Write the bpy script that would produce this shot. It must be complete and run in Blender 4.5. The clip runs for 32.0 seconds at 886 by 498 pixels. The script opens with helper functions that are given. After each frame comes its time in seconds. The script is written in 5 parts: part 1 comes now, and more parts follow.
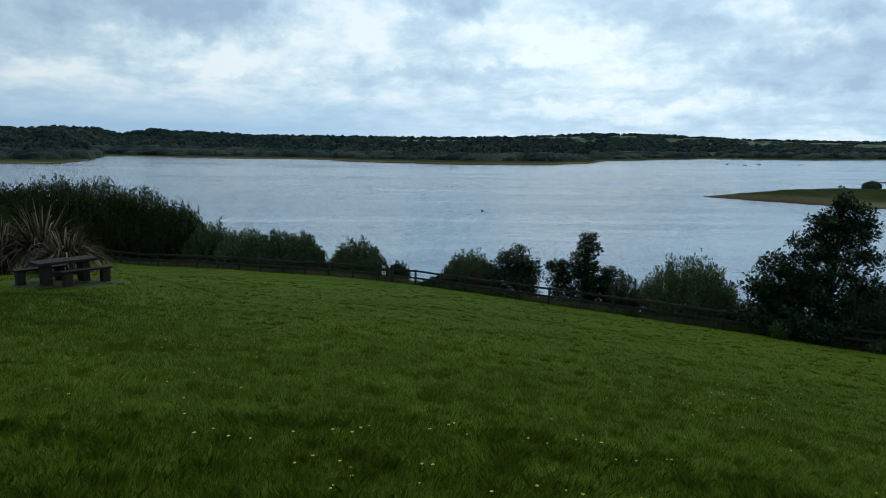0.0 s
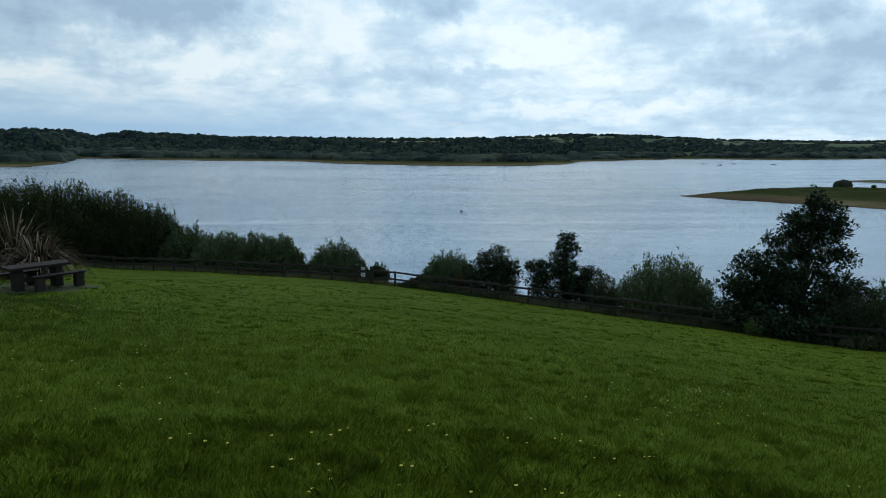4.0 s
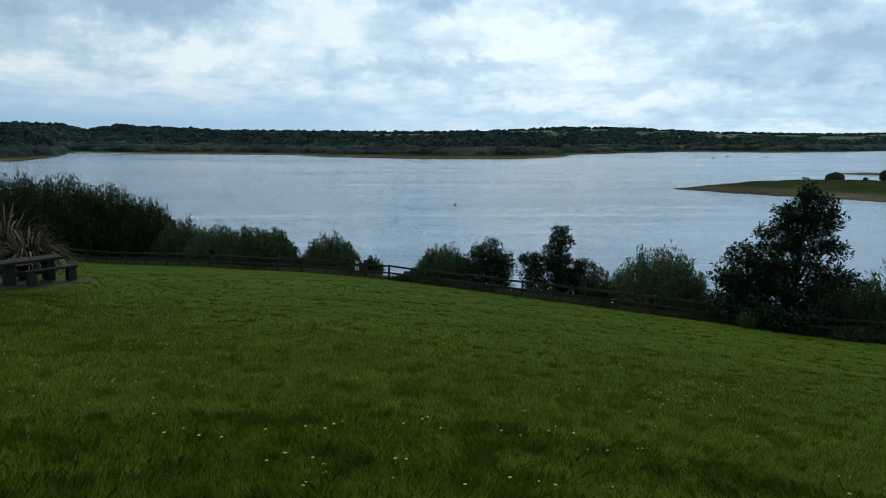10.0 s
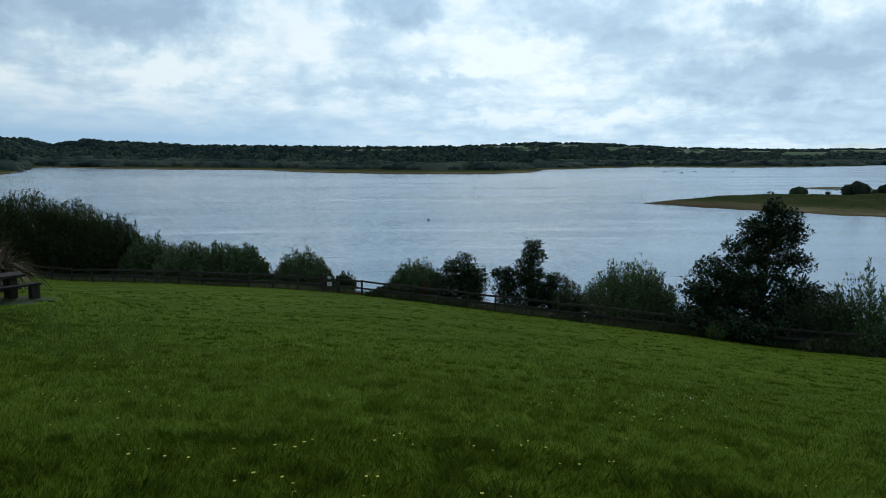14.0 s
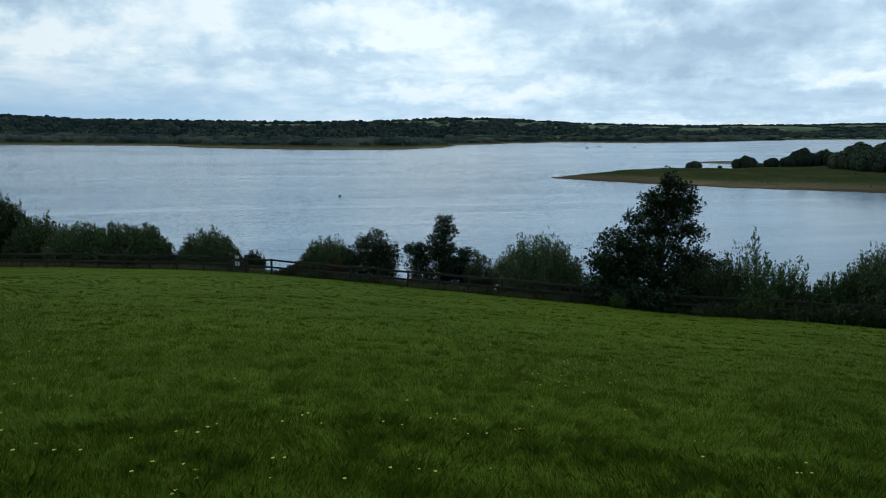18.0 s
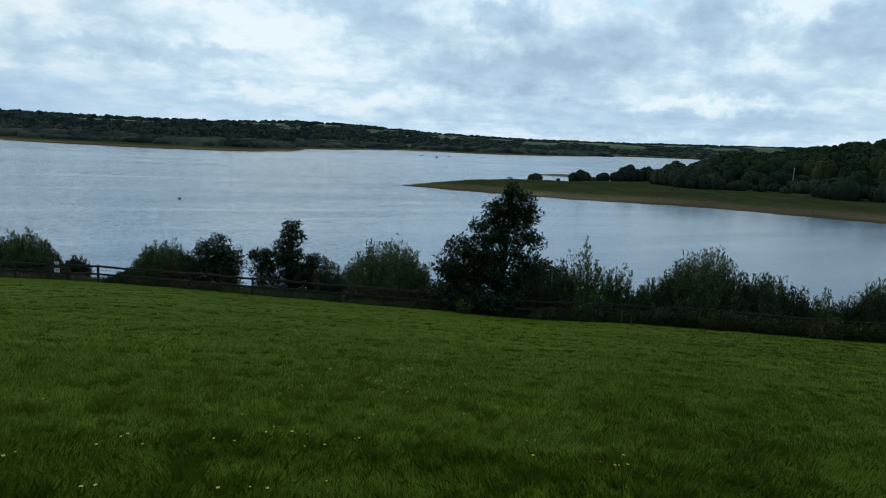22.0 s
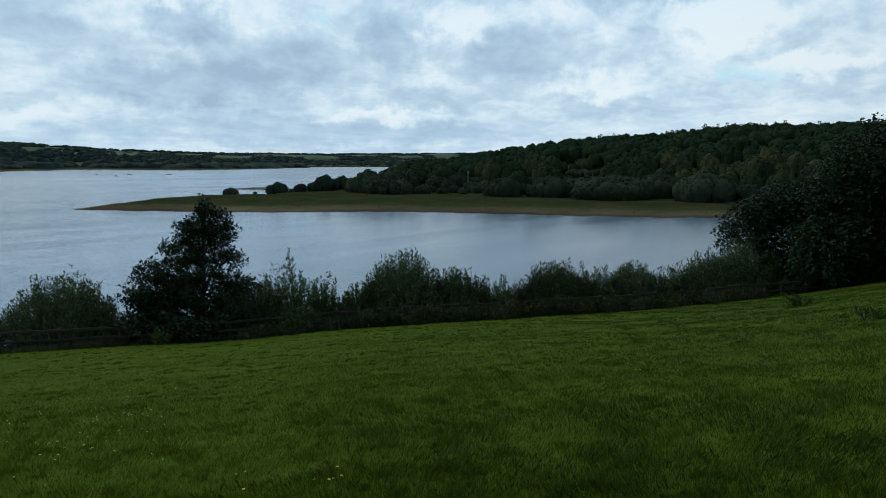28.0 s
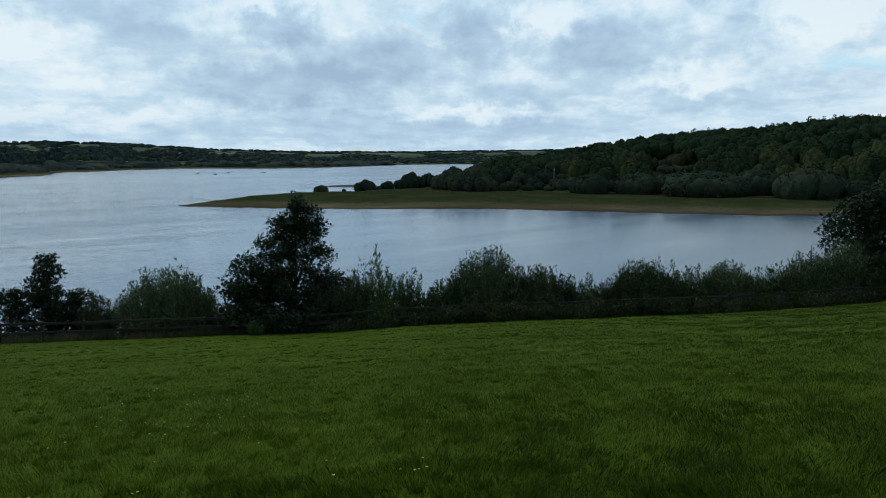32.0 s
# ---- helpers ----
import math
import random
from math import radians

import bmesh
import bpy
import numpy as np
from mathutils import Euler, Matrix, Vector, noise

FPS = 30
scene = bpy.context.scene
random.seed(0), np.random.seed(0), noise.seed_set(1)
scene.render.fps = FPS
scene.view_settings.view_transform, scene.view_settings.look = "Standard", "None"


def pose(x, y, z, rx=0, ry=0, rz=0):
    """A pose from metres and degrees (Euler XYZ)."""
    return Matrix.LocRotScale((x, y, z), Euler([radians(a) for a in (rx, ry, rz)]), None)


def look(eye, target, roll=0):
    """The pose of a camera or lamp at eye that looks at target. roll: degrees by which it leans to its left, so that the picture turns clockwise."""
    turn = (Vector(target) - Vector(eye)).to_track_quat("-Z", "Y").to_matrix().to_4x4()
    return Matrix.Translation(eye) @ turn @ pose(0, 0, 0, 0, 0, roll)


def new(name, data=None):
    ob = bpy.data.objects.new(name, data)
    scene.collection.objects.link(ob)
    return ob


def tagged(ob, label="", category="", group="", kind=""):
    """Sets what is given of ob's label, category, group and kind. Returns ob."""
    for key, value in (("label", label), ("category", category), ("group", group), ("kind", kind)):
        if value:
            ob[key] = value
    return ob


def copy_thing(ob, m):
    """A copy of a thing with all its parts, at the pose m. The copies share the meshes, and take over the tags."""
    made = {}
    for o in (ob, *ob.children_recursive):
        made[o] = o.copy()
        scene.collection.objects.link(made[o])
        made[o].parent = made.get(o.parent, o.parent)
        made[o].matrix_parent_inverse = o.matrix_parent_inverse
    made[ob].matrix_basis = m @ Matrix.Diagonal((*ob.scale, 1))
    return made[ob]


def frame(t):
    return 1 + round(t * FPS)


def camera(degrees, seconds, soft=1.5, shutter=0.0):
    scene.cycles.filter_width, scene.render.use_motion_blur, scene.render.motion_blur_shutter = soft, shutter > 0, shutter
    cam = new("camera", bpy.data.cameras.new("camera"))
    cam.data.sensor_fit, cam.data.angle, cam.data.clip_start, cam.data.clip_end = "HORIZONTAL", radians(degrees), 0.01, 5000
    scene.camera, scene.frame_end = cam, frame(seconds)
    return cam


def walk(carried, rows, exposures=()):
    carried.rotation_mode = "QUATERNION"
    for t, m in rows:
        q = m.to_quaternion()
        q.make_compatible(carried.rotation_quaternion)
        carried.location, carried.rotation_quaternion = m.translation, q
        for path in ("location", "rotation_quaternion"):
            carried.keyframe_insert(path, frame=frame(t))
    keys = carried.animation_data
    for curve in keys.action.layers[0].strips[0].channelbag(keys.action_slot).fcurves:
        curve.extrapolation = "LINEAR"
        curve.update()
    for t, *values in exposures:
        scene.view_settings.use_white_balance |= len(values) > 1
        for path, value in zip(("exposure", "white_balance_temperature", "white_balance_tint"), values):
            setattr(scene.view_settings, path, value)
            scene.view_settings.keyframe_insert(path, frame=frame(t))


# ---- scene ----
cam = camera(67.21, 32.0, soft=1.0)
EYE = 1.85
# seconds, x, y, yaw, pitch, roll
ROWS = [
    (0.0, 0.000, 0.000, -0.00, -8.55, -0.45),
    (0.5, 0.002, 0.000, -0.22, -8.35, -0.73),
    (1.0, 0.007, 0.000, -0.64, -8.08, -0.90),
    (1.5, 0.005, 0.000, -0.50, -8.75, -0.65),
    (2.0, 0.011, 0.000, -1.08, -9.34, -0.78),
    (2.5, 0.016, 0.000, -1.56, -9.32, -1.04),
    (3.0, 0.017, 0.000, -1.66, -8.90, -0.37),
    (3.5, 0.020, 0.000, -1.88, -8.37, -0.28),
    (5.5, 0.014, 0.000, -1.37, -8.89, 0.20),
    (6.0, 0.018, 0.000, -1.74, -8.53, 0.38),
    (6.5, 0.017, 0.000, -1.67, -8.48, 0.53),
    (7.0, 0.021, 0.000, -1.99, -8.62, 0.45),
    (7.5, 0.021, 0.000, -1.98, -8.90, 0.24),
    (8.0, 0.025, 0.000, -2.43, -9.35, 0.07),
    (8.5, 0.026, 0.000, -2.52, -9.03, -0.14),
    (9.0, 0.027, 0.000, -2.55, -9.11, 0.65),
    (9.5, 0.024, 0.000, -2.31, -9.07, 0.16),
    (10.0, 0.024, 0.000, -2.34, -9.02, -0.11),
    (10.5, 0.030, 0.000, -2.86, -9.25, -0.21),
    (11.0, 0.037, 0.001, -3.49, -8.99, -0.20),
    (11.5, 0.034, 0.000, -3.29, -8.78, -0.49),
    (12.0, 0.037, 0.001, -3.54, -8.17, -0.29),
    (12.5, 0.039, 0.001, -3.77, -8.35, -0.20),
    (13.0, 0.047, 0.001, -4.46, -8.67, -0.22),
    (13.5, 0.046, 0.001, -4.40, -7.50, -0.20),
    (15.5, 0.076, 0.002, -7.30, -9.09, -0.08),
    (16.0, 0.087, 0.003, -8.36, -9.10, -0.30),
    (16.5, 0.097, 0.004, -9.30, -9.47, -0.30),
    (17.0, 0.107, 0.004, -10.24, -9.35, -0.36),
    (17.5, 0.114, 0.005, -10.95, -9.74, 0.32),
    (18.0, 0.126, 0.006, -12.16, -9.79, -0.20),
    (18.5, 0.124, 0.006, -11.89, -9.25, -0.44),
    (19.0, 0.134, 0.007, -12.92, -8.83, -0.51),
    (19.5, 0.136, 0.007, -13.11, -9.01, -0.45),
    (20.0, 0.148, 0.009, -14.26, -9.27, -0.42),
    (20.5, 0.168, 0.011, -16.29, -9.55, -1.01),
    (21.0, 0.194, 0.015, -18.82, -8.32, -0.60),
    (21.5, 0.227, 0.021, -22.20, -8.44, -0.95),
    (22.0, 0.251, 0.025, -24.68, -8.93, -2.62),
    (22.5, 0.286, 0.034, -28.47, -8.93, -1.38),
    (23.0, 0.310, 0.040, -31.11, -8.62, -1.09),
    (23.5, 0.326, 0.045, -32.96, -8.28, -0.85),
    (24.0, 0.344, 0.050, -34.95, -8.48, -1.01),
    (24.5, 0.370, 0.059, -38.13, -8.45, -1.30),
    (25.0, 0.396, 0.069, -41.36, -7.57, -1.29),
    (25.5, 0.415, 0.077, -43.72, -7.57, -1.45),
    (26.0, 0.445, 0.091, -47.85, -6.95, -1.53),
    (26.5, 0.454, 0.096, -49.17, -7.10, -1.19),
    (28.5, 0.462, 0.101, -50.39, -7.14, -0.55),
    (29.0, 0.464, 0.101, -50.62, -6.93, -0.86),
    (29.5, 0.469, 0.104, -51.36, -6.68, -1.50),
    (30.0, 0.472, 0.106, -51.80, -6.82, -1.37),
    (30.5, 0.472, 0.106, -51.87, -6.65, -1.52),
    (31.0, 0.473, 0.107, -51.98, -5.94, -0.80),
    (31.5, 0.459, 0.099, -49.95, -6.35, -1.14),
    (32.0, 0.409, 0.074, -42.96, -7.53, -0.14),
]
# the camera stops down a little as it turns along the darker bank
EXPOSURES = [(0.0, 0.0, 6280, 10), (20.0, 0.0, 6280, 10), (22.5, -0.12, 6280, 10), (27.0, -0.17, 6280, 10), (32.0, -0.17, 6280, 10)]
walk(cam, [(t, pose(x, y, EYE, 90 + pitch, roll, yaw)) for t, x, y, yaw, pitch, roll in ROWS], EXPOSURES)

# ---------------- world, sun ----------------
SUN_EL, SUN_AZ = radians(48), radians(-14)
world = bpy.data.worlds.new("overcast_sky")
scene.world = world
world.use_nodes = True
wt = world.node_tree
wt.nodes.clear()


def node(tree, kind, **values):
    n = tree.nodes.new(kind)
    for key, value in values.items():
        if key in n.inputs:
            n.inputs[key].default_value = value
    return n


def math_node(tree, op, a, b=None, c=None):
    n = tree.nodes.new("ShaderNodeMath")
    n.operation = op
    for i, v in enumerate((a, b, c)):
        if v is None:
            continue
        if isinstance(v, (int, float)):
            n.inputs[i].default_value = v
        else:
            tree.links.new(v, n.inputs[i])
    return n.outputs[0]


def ramp_node(tree, fac, stops):
    n = tree.nodes.new("ShaderNodeValToRGB")
    while len(n.color_ramp.elements) < len(stops):
        n.color_ramp.elements.new(0.5)
    for e, (p, c) in zip(n.color_ramp.elements, stops):
        e.position, e.color = p, (*c, 1)
    tree.links.new(fac, n.inputs[0])
    return n.outputs[0]


def mix_colour(tree, fac, a, b, mode="MIX"):
    n = tree.nodes.new("ShaderNodeMix")
    n.data_type, n.blend_type = "RGBA", mode
    for i, v in ((0, fac), (6, a), (7, b)):
        if isinstance(v, (int, float)):
            n.inputs[i].default_value = v
        elif isinstance(v, tuple):
            n.inputs[i].default_value = (*v, 1)
        else:
            tree.links.new(v, n.inputs[i])
    return n.outputs[2]


def noise_node(tree, vector, scale, detail=3, rough=0.55, distortion=0.0):
    n = tree.nodes.new("ShaderNodeTexNoise")
    n.inputs["Scale"].default_value = scale
    n.inputs["Detail"].default_value = detail
    n.inputs["Roughness"].default_value = rough
    n.inputs["Distortion"].default_value = distortion
    tree.links.new(vector, n.inputs["Vector"])
    return n.outputs["Fac"]


sky = wt.nodes.new("ShaderNodeTexSky")
sky.sky_type = "NISHITA"
sky.sun_disc = False
sky.sun_elevation, sky.sun_rotation = SUN_EL, SUN_AZ
blue = node(wt, "ShaderNodeBackground", Strength=0.1)
wt.links.new(sky.outputs[0], blue.inputs[0])
# a broken cloud deck, seen in perspective towards the horizon
coord = wt.nodes.new("ShaderNodeTexCoord")
split = wt.nodes.new("ShaderNodeSeparateXYZ")
wt.links.new(coord.outputs["Generated"], split.inputs[0])


def deck_at(lift):
    up = math_node(wt, "ADD", math_node(wt, "MAXIMUM", split.outputs[2], 0.0), lift)
    got = wt.nodes.new("ShaderNodeCombineXYZ")
    wt.links.new(math_node(wt, "DIVIDE", split.outputs[0], up), got.inputs[0])
    wt.links.new(math_node(wt, "DIVIDE", split.outputs[1], up), got.inputs[1])
    got.inputs[2].default_value = 3.7
    return got.outputs[0]


def heap(vector):
    """Heaped cloud: broad banks broken into rounded heads."""
    bank = noise_node(wt, vector, 1.0, 2, 0.5, 0.0)
    body = noise_node(wt, vector, 2.5, 9, 0.56, 0.25)
    cell = wt.nodes.new("ShaderNodeTexVoronoi")
    cell.feature = "SMOOTH_F1"
    for key, value in (("Scale", 5.2), ("Detail", 2.0), ("Roughness", 0.5), ("Smoothness", 0.5)):
        cell.inputs[key].default_value = value
    wt.links.new(vector, cell.inputs["Vector"])
    heads = math_node(wt, "MULTIPLY", cell.outputs["Distance"], -0.20)
    return math_node(wt, "ADD", math_node(wt, "MULTIPLY", bank, 0.42), math_node(wt, "ADD", math_node(wt, "MULTIPLY", body, 0.62), heads))


bulk = heap(deck_at(0.26))
above = heap(deck_at(0.288))
rim = math_node(wt, "MULTIPLY", math_node(wt, "SUBTRACT", bulk, above), 1.5)
high_shade = math_node(wt, "SUBTRACT", bulk, rim)
# low over the lake the clouds are heaps seen from the side: bearing and elevation in degrees
bearing_of = math_node(wt, "MULTIPLY", math_node(wt, "ARCTAN2", split.outputs[0], split.outputs[1]), 57.2958)
elevation_of = math_node(wt, "MULTIPLY", math_node(wt, "ARCSINE", split.outputs[2]), 57.2958)
flat_sky = wt.nodes.new("ShaderNodeCombineXYZ")
wt.links.new(bearing_of, flat_sky.inputs[0])
wt.links.new(elevation_of, flat_sky.inputs[1])


def side_heaps(lift):
    """Cumulus seen from the side, flatter and smaller towards the horizon."""
    high = math_node(wt, "LOGARITHM", math_node(wt, "ADD", math_node(wt, "MULTIPLY", math_node(wt, "MAXIMUM", math_node(wt, "ADD", elevation_of, lift), 0.0), 0.28), 1.0), 2.71828)
    got = wt.nodes.new("ShaderNodeCombineXYZ")
    wt.links.new(math_node(wt, "MULTIPLY", bearing_of, 0.125), got.inputs[0])
    wt.links.new(math_node(wt, "MULTIPLY", high, 3.0), got.inputs[1])
    got.inputs[2].default_value = 8.3
    broad = noise_node(wt, got.outputs[0], 1.0, 3, 0.5, 0.2)
    heads = noise_node(wt, got.outputs[0], 2.6, 8, 0.58, 0.25)
    return math_node(wt, "ADD", math_node(wt, "MULTIPLY", broad, 0.40), math_node(wt, "MULTIPLY", heads, 0.62))


wander = wt.nodes.new("ShaderNodeTexNoise")
for key, value in (("Scale", 0.42), ("Detail", 7.0), ("Roughness", 0.6)):
    wander.inputs[key].default_value = value
wt.links.new(flat_sky.outputs[0], wander.inputs["Vector"])
drift = wt.nodes.new("ShaderNodeVectorMath")
drift.operation = "MULTIPLY_ADD"
drift.inputs[1].default_value, drift.inputs[2].default_value = (7.0, 4.0, 0), (-3.5, -2.0, 0)
wt.links.new(wander.outputs["Color"], drift.inputs[0])
torn = wt.nodes.new("ShaderNodeVectorMath")
wt.links.new(flat_sky.outputs[0], torn.inputs[0])
wt.links.new(drift.outputs[0], torn.inputs[1])


def cloud_mass(bearing, elevation, half_wide, half_high):
    """One cloud with torn edges: 1 at its heart, 0 outside."""
    mp = wt.nodes.new("ShaderNodeMapping")
    mp.vector_type = "TEXTURE"
    mp.inputs["Location"].default_value = (bearing, elevation, 0)
    mp.inputs["Scale"].default_value = (half_wide, half_high, 1000)
    wt.links.new(torn.outputs[0], mp.inputs[0])
    ball = wt.nodes.new("ShaderNodeTexGradient")
    ball.gradient_type = "SPHERICAL"
    wt.links.new(mp.outputs[0], ball.inputs[0])
    got = math_node(wt, "MULTIPLY", ball.outputs["Fac"], 1.9)
    got.node.use_clamp = True
    return got


# grey masses and bright heads: bearing, elevation, half width, half height, weight
GREY_CLOUDS = [(-20, 11.4, 10, 3.4, 0.75), (-32, 10, 7, 3.4, 0.4), (-29, 7.2, 8, 1.3, 0.3), (0.8, 12.4, 5.5, 2.4, 0.6), (15.5, 11.2, 6, 2.2, 0.3), (30.2, 10.5, 3.8, 2.0, 0.6),
               (28, 6.0, 11, 2.4, 0.6), (2, 6.2, 8, 1.1, 0.3), (37.5, 8.0, 7.5, 2.8, 0.5), (46, 10, 3.6, 3.0, 0.5)]
MORE_CLOUDS = [(56.6, 8.8, 7.5, 2.9, 0.5), (66, 13.8, 11, 1.6, 0.5), (66.5, 9.6, 4.5, 1.5, 0.3), (51, 5.6, 10, 1.6, 0.3), (38, 2.6, 22, 1.7, 0.42), (21, 9.0, 8, 1.6, 0.25), (62.5, 4.8, 6, 1.1, 0.22), (81, 6.3, 7, 1.5, 0.25), (84, 10.5, 5, 1.6, 0.15)]
BRIGHT_HEADS = [(-9, 9.5, 7, 4.0, -0.32), (9, 8.6, 9, 2.6, -0.25), (12, 3.2, 10, 1.0, -0.3), (45, 4.0, 8, 1.0, -0.3), (26, 12.6, 5, 2, -0.3), (52, 11.5, 4, 2, -0.35), (73, 11, 7, 2.4, -0.5), (64, 6.6, 7, 1.4, -0.3), (-19, 6.8, 9, 1.4, -0.3), (78, 7.4, 5, 1, -0.4)]
density = math_node(wt, "MULTIPLY_ADD", side_heaps(0.0), 2.6, -1.05)
for mass_b, mass_e, mass_w, mass_h, weight in GREY_CLOUDS + MORE_CLOUDS + BRIGHT_HEADS:
    density = math_node(wt, "MULTIPLY_ADD", cloud_mass(mass_b, mass_e, mass_w, mass_h), weight, density)
head_light = math_node(wt, "MULTIPLY", math_node(wt, "SUBTRACT", side_heaps(0.0), side_heaps(0.45)), 2.4)
low_shade = math_node(wt, "MULTIPLY_ADD", math_node(wt, "SUBTRACT", density, head_light), 0.25, 0.255)
upper = wt.nodes.new("ShaderNodeMapRange")
for key, value in (("From Min", 15.0), ("From Max", 24.0)):
    upper.inputs[key].default_value = value
wt.links.new(elevation_of, upper.inputs["Value"])
shade = math_node(wt, "ADD", math_node(wt, "MULTIPLY", high_shade, upper.outputs[0]), math_node(wt, "MULTIPLY", low_shade, math_node(wt, "SUBTRACT", 1.0, upper.outputs[0])))
cloud_colour = ramp_node(wt, shade, [(0.25, (0.90, 0.985, 1.02)), (0.31, (0.74, 0.885, 0.97)), (0.365, (0.61, 0.77, 0.89)), (0.42, (0.53, 0.69, 0.83)), (0.53, (0.41, 0.55, 0.70))])
low = wt.nodes.new("ShaderNodeMapRange")
for key, value in (("From Min", 0.03), ("From Max", 0.085), ("To Min", 0.95), ("To Max", 0.0)):
    low.inputs[key].default_value = value
wt.links.new(split.outputs[2], low.inputs["Value"])
west = wt.nodes.new("ShaderNodeMapRange")
for key, value in (("From Min", 0.3), ("From Max", -0.35), ("To Min", 0.15), ("To Max", 1.0)):
    west.inputs[key].default_value = value
wt.links.new(split.outputs[0], west.inputs["Value"])
cloud_colour = mix_colour(wt, math_node(wt, "MULTIPLY", low.outputs[0], west.outputs[0]), cloud_colour, (0.40, 0.60, 0.80))
# small holes of clear blue
for hole in ((74.5, 7.0, 3.0, 0.9), (40, 11.3, 2.0, 0.5)):
    cloud_colour = mix_colour(wt, math_node(wt, "MULTIPLY", cloud_mass(*hole), 0.6), cloud_colour, (0.55, 0.86, 1.0))
# the brighter half of the sky lies over the lake, towards the sun
glow = wt.nodes.new("ShaderNodeVectorMath")
glow.operation = "DOT_PRODUCT"
glow.inputs[1].default_value = (math.sin(radians(38)), math.cos(radians(38)), 0.1)
wt.links.new(coord.outputs["Generated"], glow.inputs[0])
side_light = wt.nodes.new("ShaderNodeMapRange")
for key, value in (("From Min", -0.7), ("From Max", 0.85), ("To Min", 0.42), ("To Max", 1.0)):
    side_light.inputs[key].default_value = value
wt.links.new(glow.outputs["Value"], side_light.inputs["Value"])
# the deck is thinner and whiter low down, heavier and bluer overhead
overhead = ramp_node(wt, split.outputs[2], [(0.16, (0.98, 1.0, 1.0)), (0.42, (0.80, 0.92, 1.03))])
cloud_colour = mix_colour(wt, 1.0, cloud_colour, overhead, "MULTIPLY")
cloud = node(wt, "ShaderNodeBackground")
wt.links.new(cloud_colour, cloud.inputs[0])
wt.links.new(side_light.outputs[0], cloud.inputs[1])
gaps = noise_node(wt, deck_at(0.26), 1.6, 5, 0.6, 0.2)
cover = ramp_node(wt, gaps, [(0.30, (0.8, 0.8, 0.8)), (0.36, (1, 1, 1))])
both = wt.nodes.new("ShaderNodeMixShader")
wt.links.new(cover, both.inputs[0])
wt.links.new(blue.outputs[0], both.inputs[1])
wt.links.new(cloud.outputs[0], both.inputs[2])
out = wt.nodes.new("ShaderNodeOutputWorld")
wt.links.new(both.outputs[0], out.inputs[0])

sun = new("sun", bpy.data.lights.new("sun", "SUN"))
sun.data.energy, sun.data.angle, sun.data.color = 0.85, radians(25), (1.0, 0.96, 0.9)
sun.matrix_world = look((0, 0, 300), (-math.cos(SUN_EL) * math.sin(SUN_AZ), -math.cos(SUN_EL) * math.cos(SUN_AZ), 300 - math.sin(SUN_EL)))

# ---------------- materials ----------------


def material(name):
    m = bpy.data.materials.new(name)
    m.use_nodes = True
    t = m.node_tree
    return m, t, t.nodes["Principled BSDF"]


def place_of(tree, kind="Object"):
    if kind == "world":
        return tree.nodes.new("ShaderNodeNewGeometry").outputs["Position"]
    return tree.nodes.new("ShaderNodeTexCoord").outputs[kind]


def bump(tree, shader, height, strength, distance):
    n = node(tree, "ShaderNodeBump", Strength=strength, Distance=distance)
    tree.links.new(height, n.inputs["Height"])
    tree.links.new(n.outputs[0], shader.inputs["Normal"])


def foliage(name, dark, mid, light, translucent=0.25, rough=0.6, patch=0.35, gloss=0.12, mixing=(0.40, 0.22, 0.38)):
    """Leaves: each island a shade of its own, with slow patches over the plant."""
    m, t, p = material(name)
    geo = t.nodes.new("ShaderNodeNewGeometry")
    own = t.nodes.new("ShaderNodeObjectInfo").outputs["Random"]
    upright = t.nodes.new("ShaderNodeMapping")
    upright.inputs["Scale"].default_value = (1, 1, 0.4)
    t.links.new(geo.outputs["Position"], upright.inputs[0])
    slow = noise_node(t, upright.outputs[0], patch, 4, 0.6)
    each = math_node(t, "ADD", math_node(t, "ADD", math_node(t, "MULTIPLY", geo.outputs["Random Per Island"], mixing[0]), math_node(t, "MULTIPLY", own, mixing[1])), math_node(t, "MULTIPLY", slow, mixing[2]))
    colour = ramp_node(t, each, [(0.2, dark), (0.5, mid), (0.8, light)])
    t.links.new(colour, p.inputs["Base Color"])
    p.inputs["Roughness"].default_value = rough
    p.inputs["Specular IOR Level"].default_value = gloss
    if translucent:
        tr = node(t, "ShaderNodeBsdfTranslucent")
        t.links.new(mix_colour(t, 0.5, colour, (0.10, 0.14, 0.02)), tr.inputs[0])
        mx = node(t, "ShaderNodeMixShader", Fac=translucent)
        mx.inputs[0].default_value = translucent
        t.links.new(p.outputs[0], mx.inputs[1])
        t.links.new(tr.outputs[0], mx.inputs[2])
        t.links.new(mx.outputs[0], t.nodes["Material Output"].inputs[0])
    return m


